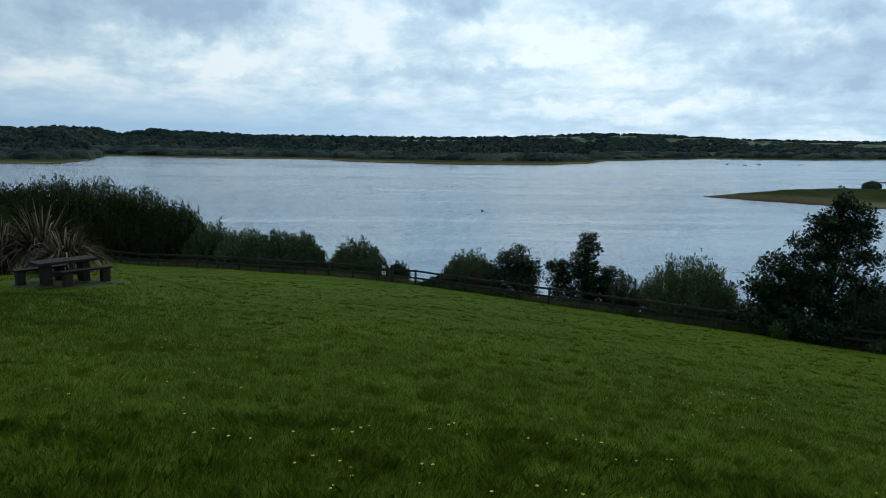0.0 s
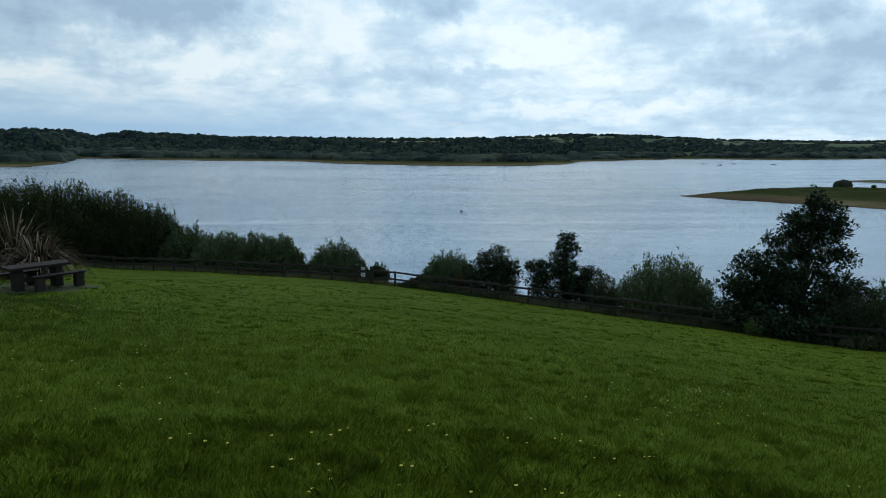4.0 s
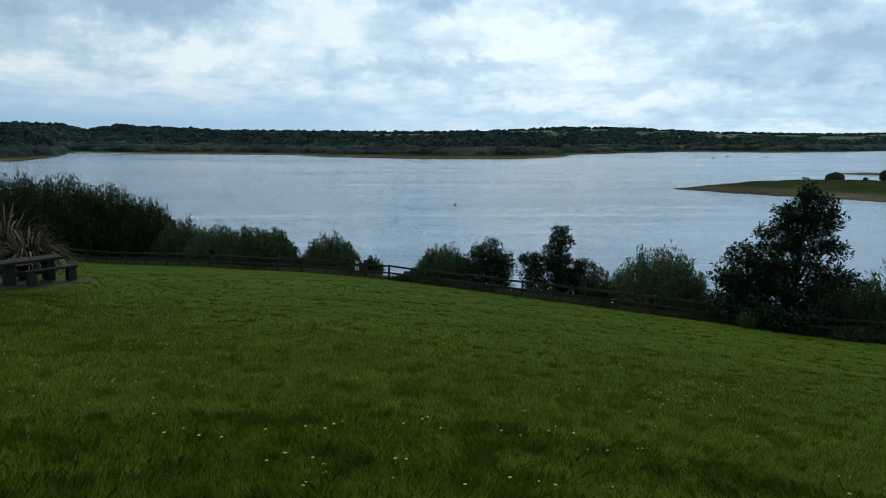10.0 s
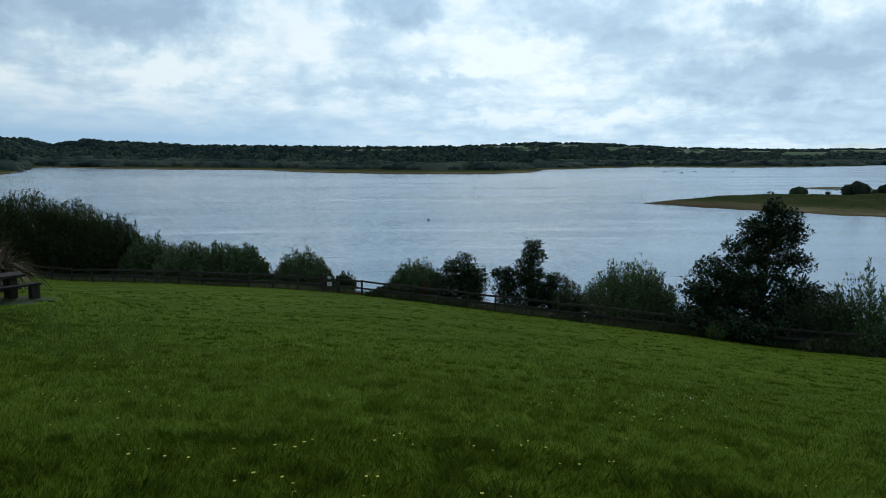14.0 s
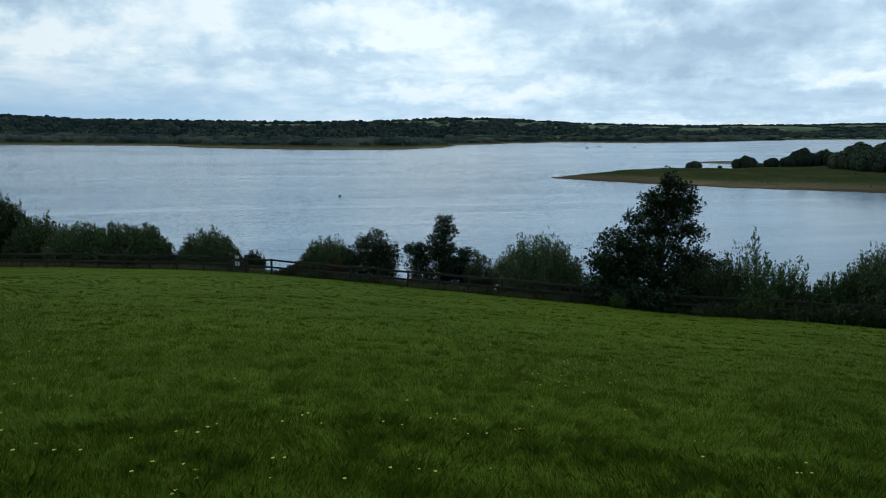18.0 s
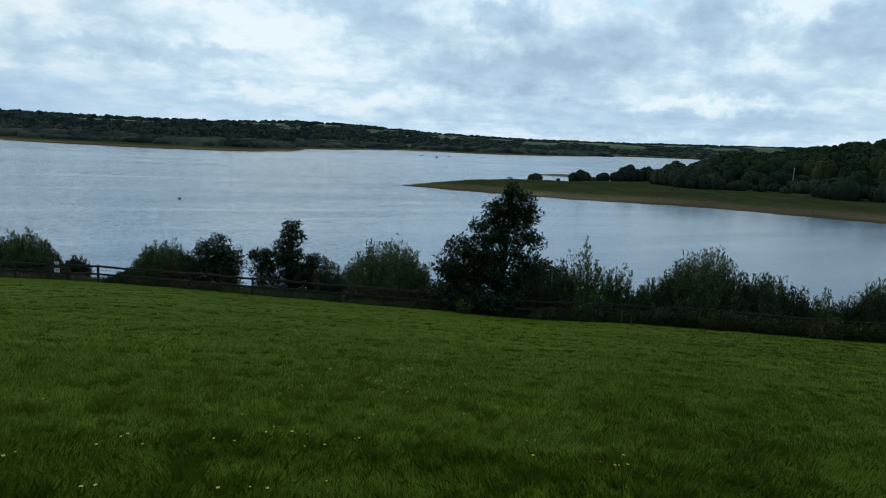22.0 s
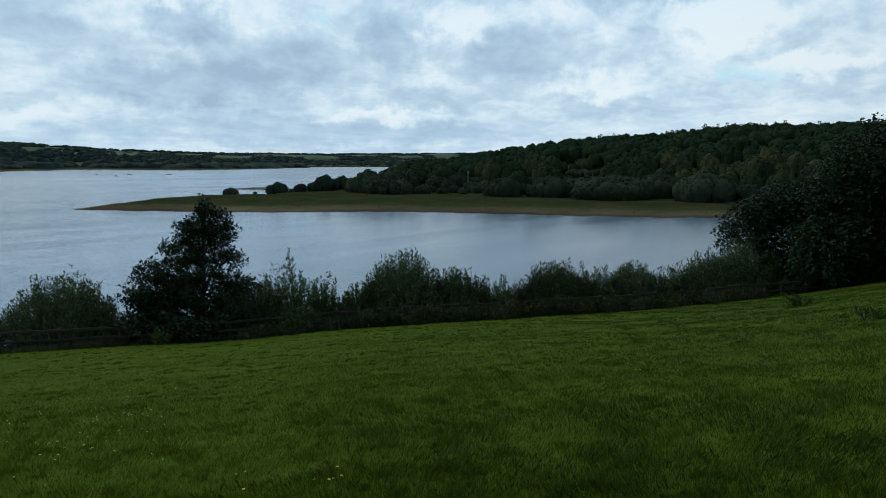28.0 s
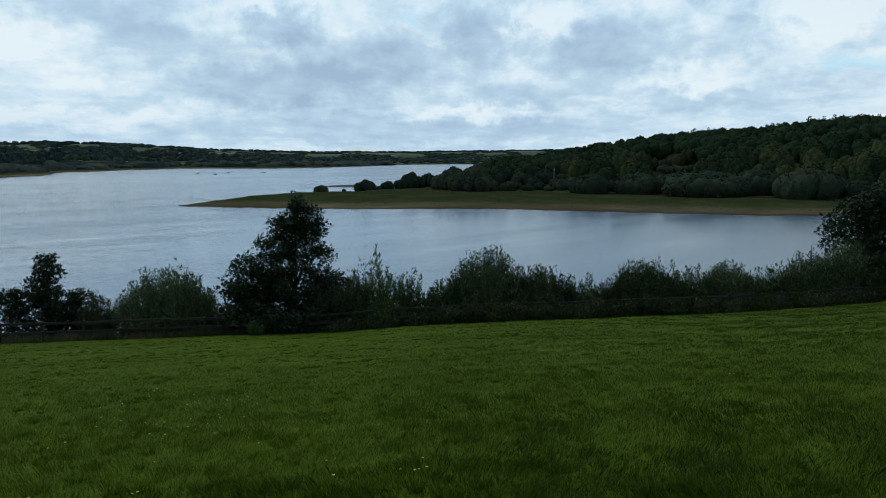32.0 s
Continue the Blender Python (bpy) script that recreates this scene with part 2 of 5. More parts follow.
def far_foliage(name, dark, mid, light, crown):
    """Distant trees: each crown a shade of its own, in woods of slowly changing tone."""
    m, t, p = material(name)
    pos = place_of(t, "world")
    cell = t.nodes.new("ShaderNodeTexVoronoi")
    cell.inputs["Scale"].default_value = crown
    t.links.new(pos, cell.inputs["Vector"])
    sep = t.nodes.new("ShaderNodeSeparateColor")
    t.links.new(cell.outputs["Color"], sep.inputs[0])
    slow = noise_node(t, pos, 0.007, 3)
    each = math_node(t, "ADD", math_node(t, "MULTIPLY", sep.outputs[0], 0.42), math_node(t, "MULTIPLY", slow, 0.58))
    t.links.new(ramp_node(t, each, [(0.28, dark), (0.5, mid), (0.72, light)]), p.inputs["Base Color"])
    p.inputs["Roughness"].default_value = 0.95
    p.inputs["Specular IOR Level"].default_value = 0.0
    bump(t, p, noise_node(t, pos, 0.35, 4, 0.6), 0.45, 2.0)
    return m


def plain(name, a, b, scale, rough=0.8, depth=0.0, fine_scale=None):
    m, t, p = material(name)
    pos = place_of(t)
    n1 = noise_node(t, pos, scale, 5, 0.6)
    n2 = noise_node(t, pos, fine_scale or scale * 9, 4, 0.6)
    both_n = math_node(t, "ADD", math_node(t, "MULTIPLY", n1, 0.6), math_node(t, "MULTIPLY", n2, 0.4))
    t.links.new(ramp_node(t, both_n, [(0.3, a), (0.7, b)]), p.inputs["Base Color"])
    p.inputs["Roughness"].default_value = rough
    p.inputs["Specular IOR Level"].default_value = 0.2
    if depth:
        bump(t, p, n2, 0.6, depth)
    return m


def wood(name, a, b, axis=0, scale=3.0):
    """Weathered wood with the grain along one axis."""
    m, t, p = material(name)
    mp = t.nodes.new("ShaderNodeMapping")
    mp.inputs["Scale"].default_value = [0.6 if i == axis else 14.0 for i in range(3)]
    t.links.new(place_of(t), mp.inputs[0])
    grain = noise_node(t, mp.outputs[0], scale, 6, 0.65, 0.3)
    stain = noise_node(t, place_of(t), 1.7, 4)
    rnd = t.nodes.new("ShaderNodeObjectInfo").outputs["Random"]
    v = math_node(t, "ADD", math_node(t, "MULTIPLY", grain, 0.5), math_node(t, "ADD", math_node(t, "MULTIPLY", stain, 0.35), math_node(t, "MULTIPLY", rnd, 0.15)))
    t.links.new(ramp_node(t, v, [(0.3, a), (0.7, b)]), p.inputs["Base Color"])
    p.inputs["Roughness"].default_value = 0.85
    p.inputs["Specular IOR Level"].default_value = 0.15
    bump(t, p, grain, 0.5, 0.004)
    return m


OAK = foliage("oak_leaves", (0.007, 0.018, 0.008), (0.016, 0.034, 0.014), (0.042, 0.068, 0.026), 0.08, 0.55, 1.8, 0.15, (0.25, 0.15, 0.6))
WILLOW = foliage("willow_leaves", (0.018, 0.034, 0.014), (0.068, 0.100, 0.044), (0.215, 0.250, 0.130), 0.12, 0.6, 2.2, 0.1, (0.26, 0.18, 0.56))
THICKET = foliage("thicket_leaves", (0.012, 0.021, 0.008), (0.036, 0.051, 0.018), (0.115, 0.122, 0.048), 0.1, 0.6, 1.3, 0.1, (0.30, 0.12, 0.58))
BRAMBLE = foliage("bramble_leaves", (0.012, 0.023, 0.009), (0.034, 0.052, 0.022), (0.125, 0.120, 0.066), 0.1, 0.55, 2.6, 0.15, (0.35, 0.20, 0.45))
DOCK = foliage("dock_leaves", (0.040, 0.075, 0.015), (0.060, 0.105, 0.022), (0.090, 0.13, 0.035), 0.2)
TUSSOCK = foliage("tussock_blades", (0.038, 0.042, 0.015), (0.054, 0.058, 0.021), (0.095, 0.086, 0.038), 0.0, 0.9, 0.05, 0.0)
SHOOTS = foliage("shoot_leaves", (0.016, 0.032, 0.012), (0.062, 0.102, 0.036), (0.150, 0.195, 0.088), 0.15, 0.6, 2.4, 0.1, (0.28, 0.18, 0.54))
RUSSET = foliage("russet_leaves", (0.07, 0.028, 0.012), (0.11, 0.045, 0.02), (0.16, 0.08, 0.03), 0.2)
WOODLAND = foliage("woodland_leaves", (0.012, 0.024, 0.013), (0.026, 0.042, 0.020), (0.075, 0.082, 0.034), 0.0, 0.9, 0.05, 0.0, (0.10, 0.42, 0.60))
SCRUB = foliage("scrub_leaves", (0.022, 0.034, 0.022), (0.036, 0.050, 0.032), (0.066, 0.078, 0.046), 0.0, 0.9, 0.05, 0.0, (0.12, 0.40, 0.55))
# the blue-grey of distance haze is mixed into both far leaf colours
FAR_WOOD = far_foliage("hazed_distant_leaves", (0.016, 0.026, 0.027), (0.029, 0.043, 0.037), (0.062, 0.075, 0.050), 0.05)
FAR_SCRUB = far_foliage("hazed_scrub_leaves", (0.024, 0.034, 0.031), (0.041, 0.053, 0.043), (0.074, 0.084, 0.060), 0.05)
FLAX = foliage("flax_blades", (0.011, 0.010, 0.006), (0.050, 0.031, 0.021), (0.26, 0.185, 0.125), 0.1, 0.6, 1.2, 0.12, (0.05, 0.85, 0.12))
BARK = plain("bark", (0.03, 0.025, 0.018), (0.09, 0.075, 0.055), 4, 0.9, 0.01)
FENCE_WOOD = wood("fence_wood", (0.022, 0.018, 0.015), (0.064, 0.053, 0.044), 0)
POST_WOOD = wood("post_wood", (0.026, 0.021, 0.017), (0.070, 0.058, 0.047), 2)
TABLE_WOOD = wood("table_wood", (0.011, 0.009, 0.0075), (0.034, 0.028, 0.023), 0)
BLOCK_WOOD = wood("block_wood", (0.018, 0.015, 0.012), (0.046, 0.038, 0.031), 2)
SIGN_WHITE = plain("sign_white", (0.68, 0.69, 0.68), (0.82, 0.82, 0.80), 6, 0.5)
SIGN_INK = plain("sign_ink", (0.05, 0.05, 0.06), (0.10, 0.10, 0.11), 6, 0.6)
BUOY_PAINT = plain("buoy_paint", (0.03, 0.025, 0.025), (0.08, 0.06, 0.05), 3, 0.5)
PALE_PAINT = plain("pale_paint", (0.32, 0.32, 0.30), (0.50, 0.50, 0.48), 2, 0.6)
PETAL = plain("petal_yellow", (0.44, 0.34, 0.03), (0.58, 0.48, 0.08), 40, 0.6)
PETAL_WHITE = plain("petal_white", (0.50, 0.50, 0.36), (0.68, 0.67, 0.52), 40, 0.6)
STALK = plain("stalk_green", (0.06, 0.11, 0.02), (0.10, 0.16, 0.04), 30, 0.6)
GRAVEL = plain("worn_path", (0.034, 0.042, 0.012), (0.075, 0.078, 0.036), 2.5, 0.95, 0.02, 30)


def lawn_material():
    m, t, p = material("lawn_soil")
    pos = place_of(t, "world")
    n1, n2, n3 = noise_node(t, pos, 0.12, 4), noise_node(t, pos, 2.4, 5, 0.65), noise_node(t, pos, 18, 4, 0.7)
    v = math_node(t, "ADD", math_node(t, "MULTIPLY", n1, 0.35), math_node(t, "ADD", math_node(t, "MULTIPLY", n2, 0.4), math_node(t, "MULTIPLY", n3, 0.25)))
    t.links.new(ramp_node(t, v, [(0.36, (0.038, 0.060, 0.003)), (0.47, (0.061, 0.092, 0.005)), (0.60, (0.088, 0.123, 0.008))]), p.inputs["Base Color"])
    p.inputs["Roughness"].default_value = 0.95
    p.inputs["Specular IOR Level"].default_value = 0.05
    bump(t, p, n3, 0.8, 0.04)
    return m


def grass_material():
    m, t, p = material("grass_blades")
    geo = t.nodes.new("ShaderNodeNewGeometry")
    n1, n2 = noise_node(t, geo.outputs["Position"], 0.16, 4), noise_node(t, geo.outputs["Position"], 3.8, 4, 0.65)
    v = math_node(t, "ADD", math_node(t, "MULTIPLY", geo.outputs["Random Per Island"], 0.42), math_node(t, "ADD", math_node(t, "MULTIPLY", n1, 0.26), math_node(t, "MULTIPLY", n2, 0.32)))
    colour = ramp_node(t, v, [(0.28, (0.026, 0.045, 0.003)), (0.42, (0.051, 0.082, 0.004)), (0.58, (0.087, 0.125, 0.007)), (0.74, (0.178, 0.198, 0.020))])
    t.links.new(colour, p.inputs["Base Color"])
    p.inputs["Roughness"].default_value = 0.75
    p.inputs["Specular IOR Level"].default_value = 0.05
    tr = node(t, "ShaderNodeBsdfTranslucent")
    t.links.new(mix_colour(t, 0.4, colour, (0.09, 0.14, 0.012)), tr.inputs[0])
    mx = t.nodes.new("ShaderNodeMixShader")
    mx.inputs[0].default_value = 0.38
    t.links.new(p.outputs[0], mx.inputs[1])
    t.links.new(tr.outputs[0], mx.inputs[2])
    t.links.new(mx.outputs[0], t.nodes["Material Output"].inputs[0])
    return m


def shore_material(water_level):
    """Bare mud at the waterline, straw-coloured drift above it, then rough grass, with uneven tide lines."""
    m, t, p = material("shore")
    pos = place_of(t, "world")
    sep = t.nodes.new("ShaderNodeSeparateXYZ")
    t.links.new(pos, sep.inputs[0])
    n1, n2 = noise_node(t, pos, 0.03, 4), noise_node(t, pos, 0.4, 5, 0.65)
    above = math_node(t, "SUBTRACT", sep.outputs[2], water_level)
    level = math_node(t, "ADD", above, math_node(t, "MULTIPLY", math_node(t, "SUBTRACT", n1, 0.5), 0.9))
    level = math_node(t, "ADD", level, math_node(t, "MULTIPLY", math_node(t, "SUBTRACT", n2, 0.5), 0.5))
    band = ramp_node(t, math_node(t, "DIVIDE", level, 4.0), [(0.0, (0.060, 0.040, 0.028)), (0.04, (0.105, 0.074, 0.050)), (0.095, (0.200, 0.160, 0.092)), (0.17, (0.140, 0.118, 0.060)), (0.25, (0.058, 0.060, 0.025)), (0.32, (0.036, 0.045, 0.016)), (0.45, (0.032, 0.039, 0.015))])
    patchy = noise_node(t, pos, 0.09, 5, 0.65)
    mottled = mix_colour(t, math_node(t, "MULTIPLY", n2, 0.28), band, (0.036, 0.042, 0.014))
    mottled = mix_colour(t, ramp_node(t, patchy, [(0.45, (0, 0, 0)), (0.62, (0.55, 0.55, 0.55))]), mottled, (0.062, 0.060, 0.026))
    mud = noise_node(t, pos, 0.011, 3)
    low_down = ramp_node(t, math_node(t, "DIVIDE", level, 4.0), [(0.14, (1, 1, 1)), (0.26, (0, 0, 0))])
    mottled = mix_colour(t, math_node(t, "MULTIPLY", low_down, ramp_node(t, mud, [(0.38, (0, 0, 0)), (0.56, (0.75, 0.75, 0.75))])), mottled, (0.066, 0.050, 0.030))
    t.links.new(mottled, p.inputs["Base Color"])
    p.inputs["Roughness"].default_value = 0.95
    p.inputs["Specular IOR Level"].default_value = 0.0
    bump(t, p, n2, 0.5, 0.3)
    return m


def field_material():
    """Farmland: a patchwork of pasture and stubble."""
    m, t, p = material("fields")
    pos = place_of(t, "world")
    vor = t.nodes.new("ShaderNodeTexVoronoi")
    vor.inputs["Scale"].default_value = 0.0085
    vor.inputs["Randomness"].default_value = 0.9
    t.links.new(pos, vor.inputs["Vector"])
    sep = t.nodes.new("ShaderNodeSeparateColor")
    t.links.new(vor.outputs["Color"], sep.inputs[0])
    col = ramp_node(t, sep.outputs[0], [(0.0, (0.062, 0.090, 0.054)), (0.35, (0.088, 0.116, 0.070)), (0.6, (0.125, 0.145, 0.092)), (0.8, (0.20, 0.195, 0.14)), (1.0, (0.095, 0.125, 0.075))])
    n2 = noise_node(t, pos, 0.05, 5)
    t.links.new(mix_colour(t, math_node(t, "MULTIPLY", n2, 0.4), col, (0.06, 0.075, 0.04)), p.inputs["Base Color"])
    p.inputs["Roughness"].default_value = 0.95
    p.inputs["Specular IOR Level"].default_value = 0.0
    return m


def water_material():
    m, t, p = material("lake_water")
    pos = place_of(t, "world")
    p.inputs["Base Color"].default_value = (0.088, 0.180, 0.268, 1)
    p.inputs["IOR"].default_value = 1.45
    away = t.nodes.new("ShaderNodeVectorMath")
    away.operation = "LENGTH"
    t.links.new(pos, away.inputs[0])
    offing = t.nodes.new("ShaderNodeMapRange")
    for key, value in (("From Min", 110), ("From Max", 650), ("To Min", 1.0), ("To Max", 0.22)):
        offing.inputs[key].default_value = value
    t.links.new(away.outputs["Value"], offing.inputs["Value"])
    mp = t.nodes.new("ShaderNodeMapping")
    mp.inputs["Rotation"].default_value = (0, 0, radians(12))
    mp.inputs["Scale"].default_value = (0.0045, 0.030, 1)
    t.links.new(pos, mp.inputs[0])
    lanes = noise_node(t, mp.outputs[0], 1.0, 6, 0.62, 0.6)
    rough = math_node(t, "ADD", math_node(t, "MULTIPLY_ADD", lanes, 0.34, -0.08), math_node(t, "MULTIPLY_ADD", offing.outputs[0], -0.08, 0.08))
    heights = []
    for turned, sx, sy, tall in ((15, 0.16, 0.50, 0.7), (4, 0.35, 0.9, 0.7), (24, 0.9, 1.9, 0.40)):
        mw = t.nodes.new("ShaderNodeMapping")
        mw.inputs["Rotation"].default_value = (0, 0, radians(turned))
        mw.inputs["Scale"].default_value = (sx, sy, 1)
        t.links.new(pos, mw.inputs[0])
        heights.append(math_node(t, "MULTIPLY", noise_node(t, mw.outputs[0], 1.0, 3, 0.55, 0.4), tall))
    height = math_node(t, "ADD", heights[0], math_node(t, "ADD", heights[1], heights[2]))
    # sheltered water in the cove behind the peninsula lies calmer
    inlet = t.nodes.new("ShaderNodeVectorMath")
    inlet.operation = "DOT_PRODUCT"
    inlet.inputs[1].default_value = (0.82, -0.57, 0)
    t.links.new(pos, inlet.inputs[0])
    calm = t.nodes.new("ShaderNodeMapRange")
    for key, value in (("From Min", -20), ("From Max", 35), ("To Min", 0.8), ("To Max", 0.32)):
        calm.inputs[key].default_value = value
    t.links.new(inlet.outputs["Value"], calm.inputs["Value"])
    still = t.nodes.new("ShaderNodeMapRange")
    for key, value in (("From Min", -35), ("From Max", 25), ("To Min", 0.8), ("To Max", 0.10)):
        still.inputs[key].default_value = value
    t.links.new(inlet.outputs["Value"], still.inputs["Value"])
    t.links.new(math_node(t, "ADD", rough, math_node(t, "MULTIPLY_ADD", still.outputs[0], -0.14, 0.112)), p.inputs["Roughness"])
    streak_at = t.nodes.new("ShaderNodeMapping")
    streak_at.inputs["Rotation"].default_value = (0, 0, radians(5))
    streak_at.inputs["Scale"].default_value = (0.010, 0.085, 1)
    t.links.new(pos, streak_at.inputs[0])
    streaks = noise_node(t, streak_at.outputs[0], 1.0, 5, 0.6, 0.8)
    wind = ramp_node(t, math_node(t, "ADD", math_node(t, "MULTIPLY", lanes, 0.6), math_node(t, "MULTIPLY", streaks, 0.4)), [(0.34, (0.14, 0.14, 0.14)), (0.50, (0.48, 0.48, 0.48)), (0.66, (0.85, 0.85, 0.85))])
    # base colour is dimmed in the cove to stand for its darker reflections
    cove_dimmed = mix_colour(t, calm.outputs[0], (0.034, 0.060, 0.084), (0.124, 0.222, 0.308))
    t.links.new(cove_dimmed, p.inputs["Base Color"])
    b = node(t, "ShaderNodeBump", Distance=0.40)
    t.links.new(math_node(t, "MULTIPLY", math_node(t, "MULTIPLY", wind, still.outputs[0]), offing.outputs[0]), b.inputs["Strength"])
    t.links.new(height, b.inputs["Height"])
    t.links.new(b.outputs[0], p.inputs["Normal"])
    return m


# ---------------- plan of the ground ----------------
# Bearings in degrees to the right of the first view; the eye stands over the origin.
WATER = EYE - 14.0
FENCE_BEARING, FENCE_OFF = 33.5, 33.0
SLOPE_A = [-180, -120, -90, -60, -40, -30, -26, -15, -5, 10, 20, 33, 45, 55, 65, 70.5, 75, 79, 82.4, 85, 95, 120, 180]
SLOPE_V = [-.15, -.08, 0, .06, .085, .094, .117, .141, .156, .182, .193, .2000, .1880, .179, .164, .151, .139, .126, .109, .098, .05, -.05, -.15]
EDGE_A = [-180, -60, -40, -26.5, -15, -5, 10, 20, 33.5, 45, 55, 65, 70.5, 75, 79, 82.4, 95, 120, 180]
EDGE_R = [400, 120, 62, 56, 46.8, 42.3, 36, 33.9, 33, 33.7, 35.4, 38.8, 41, 43.5, 45.5, 47, 60, 200, 400]
FAR_A = [-180, -75, -60, -45, -33.4, -30, -28, -26.8, -26, -22, -18, -10.7, -6.4, 0.8, 8, 12.3, 12.9, 15.8, 17.1, 21.6, 28.5, 33, 35.7, 38, 39.1, 45, 47, 60, 100, 180]
FAR_R = [9e3, 9e3, 480, 520, 617, 594, 690, 1060, 1100, 944, 872, 810, 668, 594, 600, 690, 850, 932, 1000, 1234, 1200, 1400, 1604, 2000, 2290, 2850, 2250, 2250, 9e3, 9e3]
RIDGE_A = [-60, -33, -23, -10, 4, 11, 16, 22, 28, 35, 45, 51, 60]
RIDGE_R = [1500, 1600, 1700, 1700, 1900, 2300, 2400, 2500, 3000, 3900, 4300, 4300, 4300]
CREST_A = [-60, -33, -31, -29.9, -27, -25.8, -24.6, -23.2, -21.6, -18, -16, -8.7, -3, 3.6, 10.2, 12.1, 16.5, 20.8, 24.5, 29, 33, 36, 43, 52, 60]
CREST_EL = [1.3, 1.38, 1.36, 1.52, 1.42, 1.16, 1.19, 1.50, 1.32, 1.28, 1.10, 1.09, 1.03, 1.07, 1.30, 1.40, 1.40, 1.20, 1.0, 0.84, 0.78, 0.82, 0.90, 1.02, 0.95]
PEN_A = [21.2, 24.3, 27.1, 31, 36, 41, 45, 49, 53, 60, 68.7, 74, 85, 100, 125]
PEN_NEAR = [221, 212, 206, 200, 195, 196, 197, 196, 193, 191, 193, 204, 190, 150, 120]
PEN_FAR = [222, 243, 263, 285, 292, 335, 430, 620, 1000, 1500, 3000, 3000, 3000, 3000, 3000]
HILL_A = [40, 47, 51, 54, 57.8, 61.4, 65.7, 68, 73, 80, 90, 110]
HILL_Z = [0, 3, 6, 11, 17, 20.5, 24, 25, 30.5, 31, 32, 30]


def table(a, xs, ys):
    return np.interp(a, xs, ys)


_fine = np.linspace(-180, 180, 1441)
_kernel = np.exp(-0.5 * (np.arange(-16, 17) / 6.0) ** 2)
_kernel /= _kernel.sum()
_slope = np.convolve(np.pad(table(_fine, SLOPE_A, SLOPE_V), 16, mode="edge"), _kernel, "valid")
_edge = np.convolve(np.pad(table(_fine, EDGE_A, EDGE_R), 16, mode="edge"), _kernel, "valid")


def lumps(x, y):
    return 0.032 * np.sin(x * 0.9 + 1.3 * np.sin(y * 0.6)) * np.sin(y * 0.8 + 0.7) + 0.014 * np.sin(x * 2.7 + y * 1.9) * np.sin(y * 2.3 - x * 0.8)


PAD_XY = (23.3 * math.sin(radians(-29.9)), 23.3 * math.cos(radians(-29.9)))
PAD_Z = -2.33


def ground_z(x, y):
    """Height of the ground at any place; arrays or numbers."""
    x, y = np.asarray(x, float), np.asarray(y, float)
    r = np.hypot(x, y) + 1e-6
    a = np.degrees(np.arctan2(x, y))
    edge = np.interp(a, _fine, _edge)
    near = -np.interp(a, _fine, _slope) * np.minimum(r, edge + 0.8) + lumps(x, y) * np.clip((edge - r) / 6, 0, 1)
    near = near - table(a, [-60, -45, -30, -25, -18, -10], [1.0, 0.9, 0.8, 0.5, 0.15, 0]) * np.clip((np.minimum(r, edge + 0.8) - 22) / 32, 0, 1)
    pad = np.clip(1.35 - np.hypot(x - PAD_XY[0], y - PAD_XY[1]) / 3.6, 0, 1)
    near = near + (PAD_Z - near) * pad * pad * (3 - 2 * pad)
    over = np.maximum(r - edge - 0.8, 0)
    ahead = (a > -75) & (a < 115)
    near = np.where(ahead, near - np.where(over < 4, 0.30 * over, 1.2 + 0.42 * (over - 4)), near)
    wobble = 6 * np.sin(a * 1.9) + 4 * np.sin(a * 4.7 + 1) + 2 * np.sin(a * 11.3)
    shore = table(a, FAR_A, FAR_R)
    d = r - shore - wobble * shore / 900
    ridge = table(a, RIDGE_A, RIDGE_R)
    top = EYE + ridge * np.tan(np.radians(table(a, CREST_A, CREST_EL))) - WATER - 9
    low = np.where(d < 70, 0.012 * d, np.where(d < 140, 0.84 + 0.026 * (d - 70), 2.66))
    k = np.clip((d - 140) / np.maximum(ridge - shore - 140, 60), 0, 1)
    roll = 0.06 * np.sin(x * 0.006 + 2) * np.sin(y * 0.0045) * k * (1 - k) * 4
    far = low + np.maximum(top - 2.66, 0) * (k * k * (3 - 2 * k) * 0.5 + 0.5 * k + roll)
    far = np.where(r > ridge, far - (r - ridge) * 0.01, far)
    near_d = r - table(a, PEN_A, PEN_NEAR) - 0.12 * wobble
    far_d = table(a, PEN_A, PEN_FAR) - r + 0.2 * wobble
    spit = np.minimum(0.062 * near_d, 0.08 * far_d)
    spit = np.where(spit > 2.2, 2.2 + (spit - 2.2) * 0.15, spit)
    climb = np.clip((r - 245) / 290.0, 0, 1)
    hill = np.where(near_d > 0, table(a, HILL_A, HILL_Z) * climb * climb * (3 - 2 * climb), 0)
    spit = np.where((a > 20.8) & (a < 126), np.minimum(spit, 3.2) + np.maximum(hill, 0), -9)
    ix, iy = 372 * math.sin(radians(35.2)), 372 * math.cos(radians(35.2))
    ca, sa = math.cos(radians(35.2)), math.sin(radians(35.2))
    u, v = (x - ix) * ca - (y - iy) * sa, (x - ix) * sa + (y - iy) * ca
    islet = 1.05 * (1 - (u / 19) ** 2 - (v / 9) ** 2)
    rest = np.maximum(np.maximum(far, spit), np.maximum(islet, -3.0)) + WATER
    return np.where(ahead, np.maximum(near, rest), near)


def polar(bearing, r):
    return r * math.sin(radians(bearing)), r * math.cos(radians(bearing))


def on_ground(bearing, r):
    x, y = polar(bearing, r)
    return Vector((x, y, float(ground_z(x, y))))


# ---------------- mesh helpers ----------------


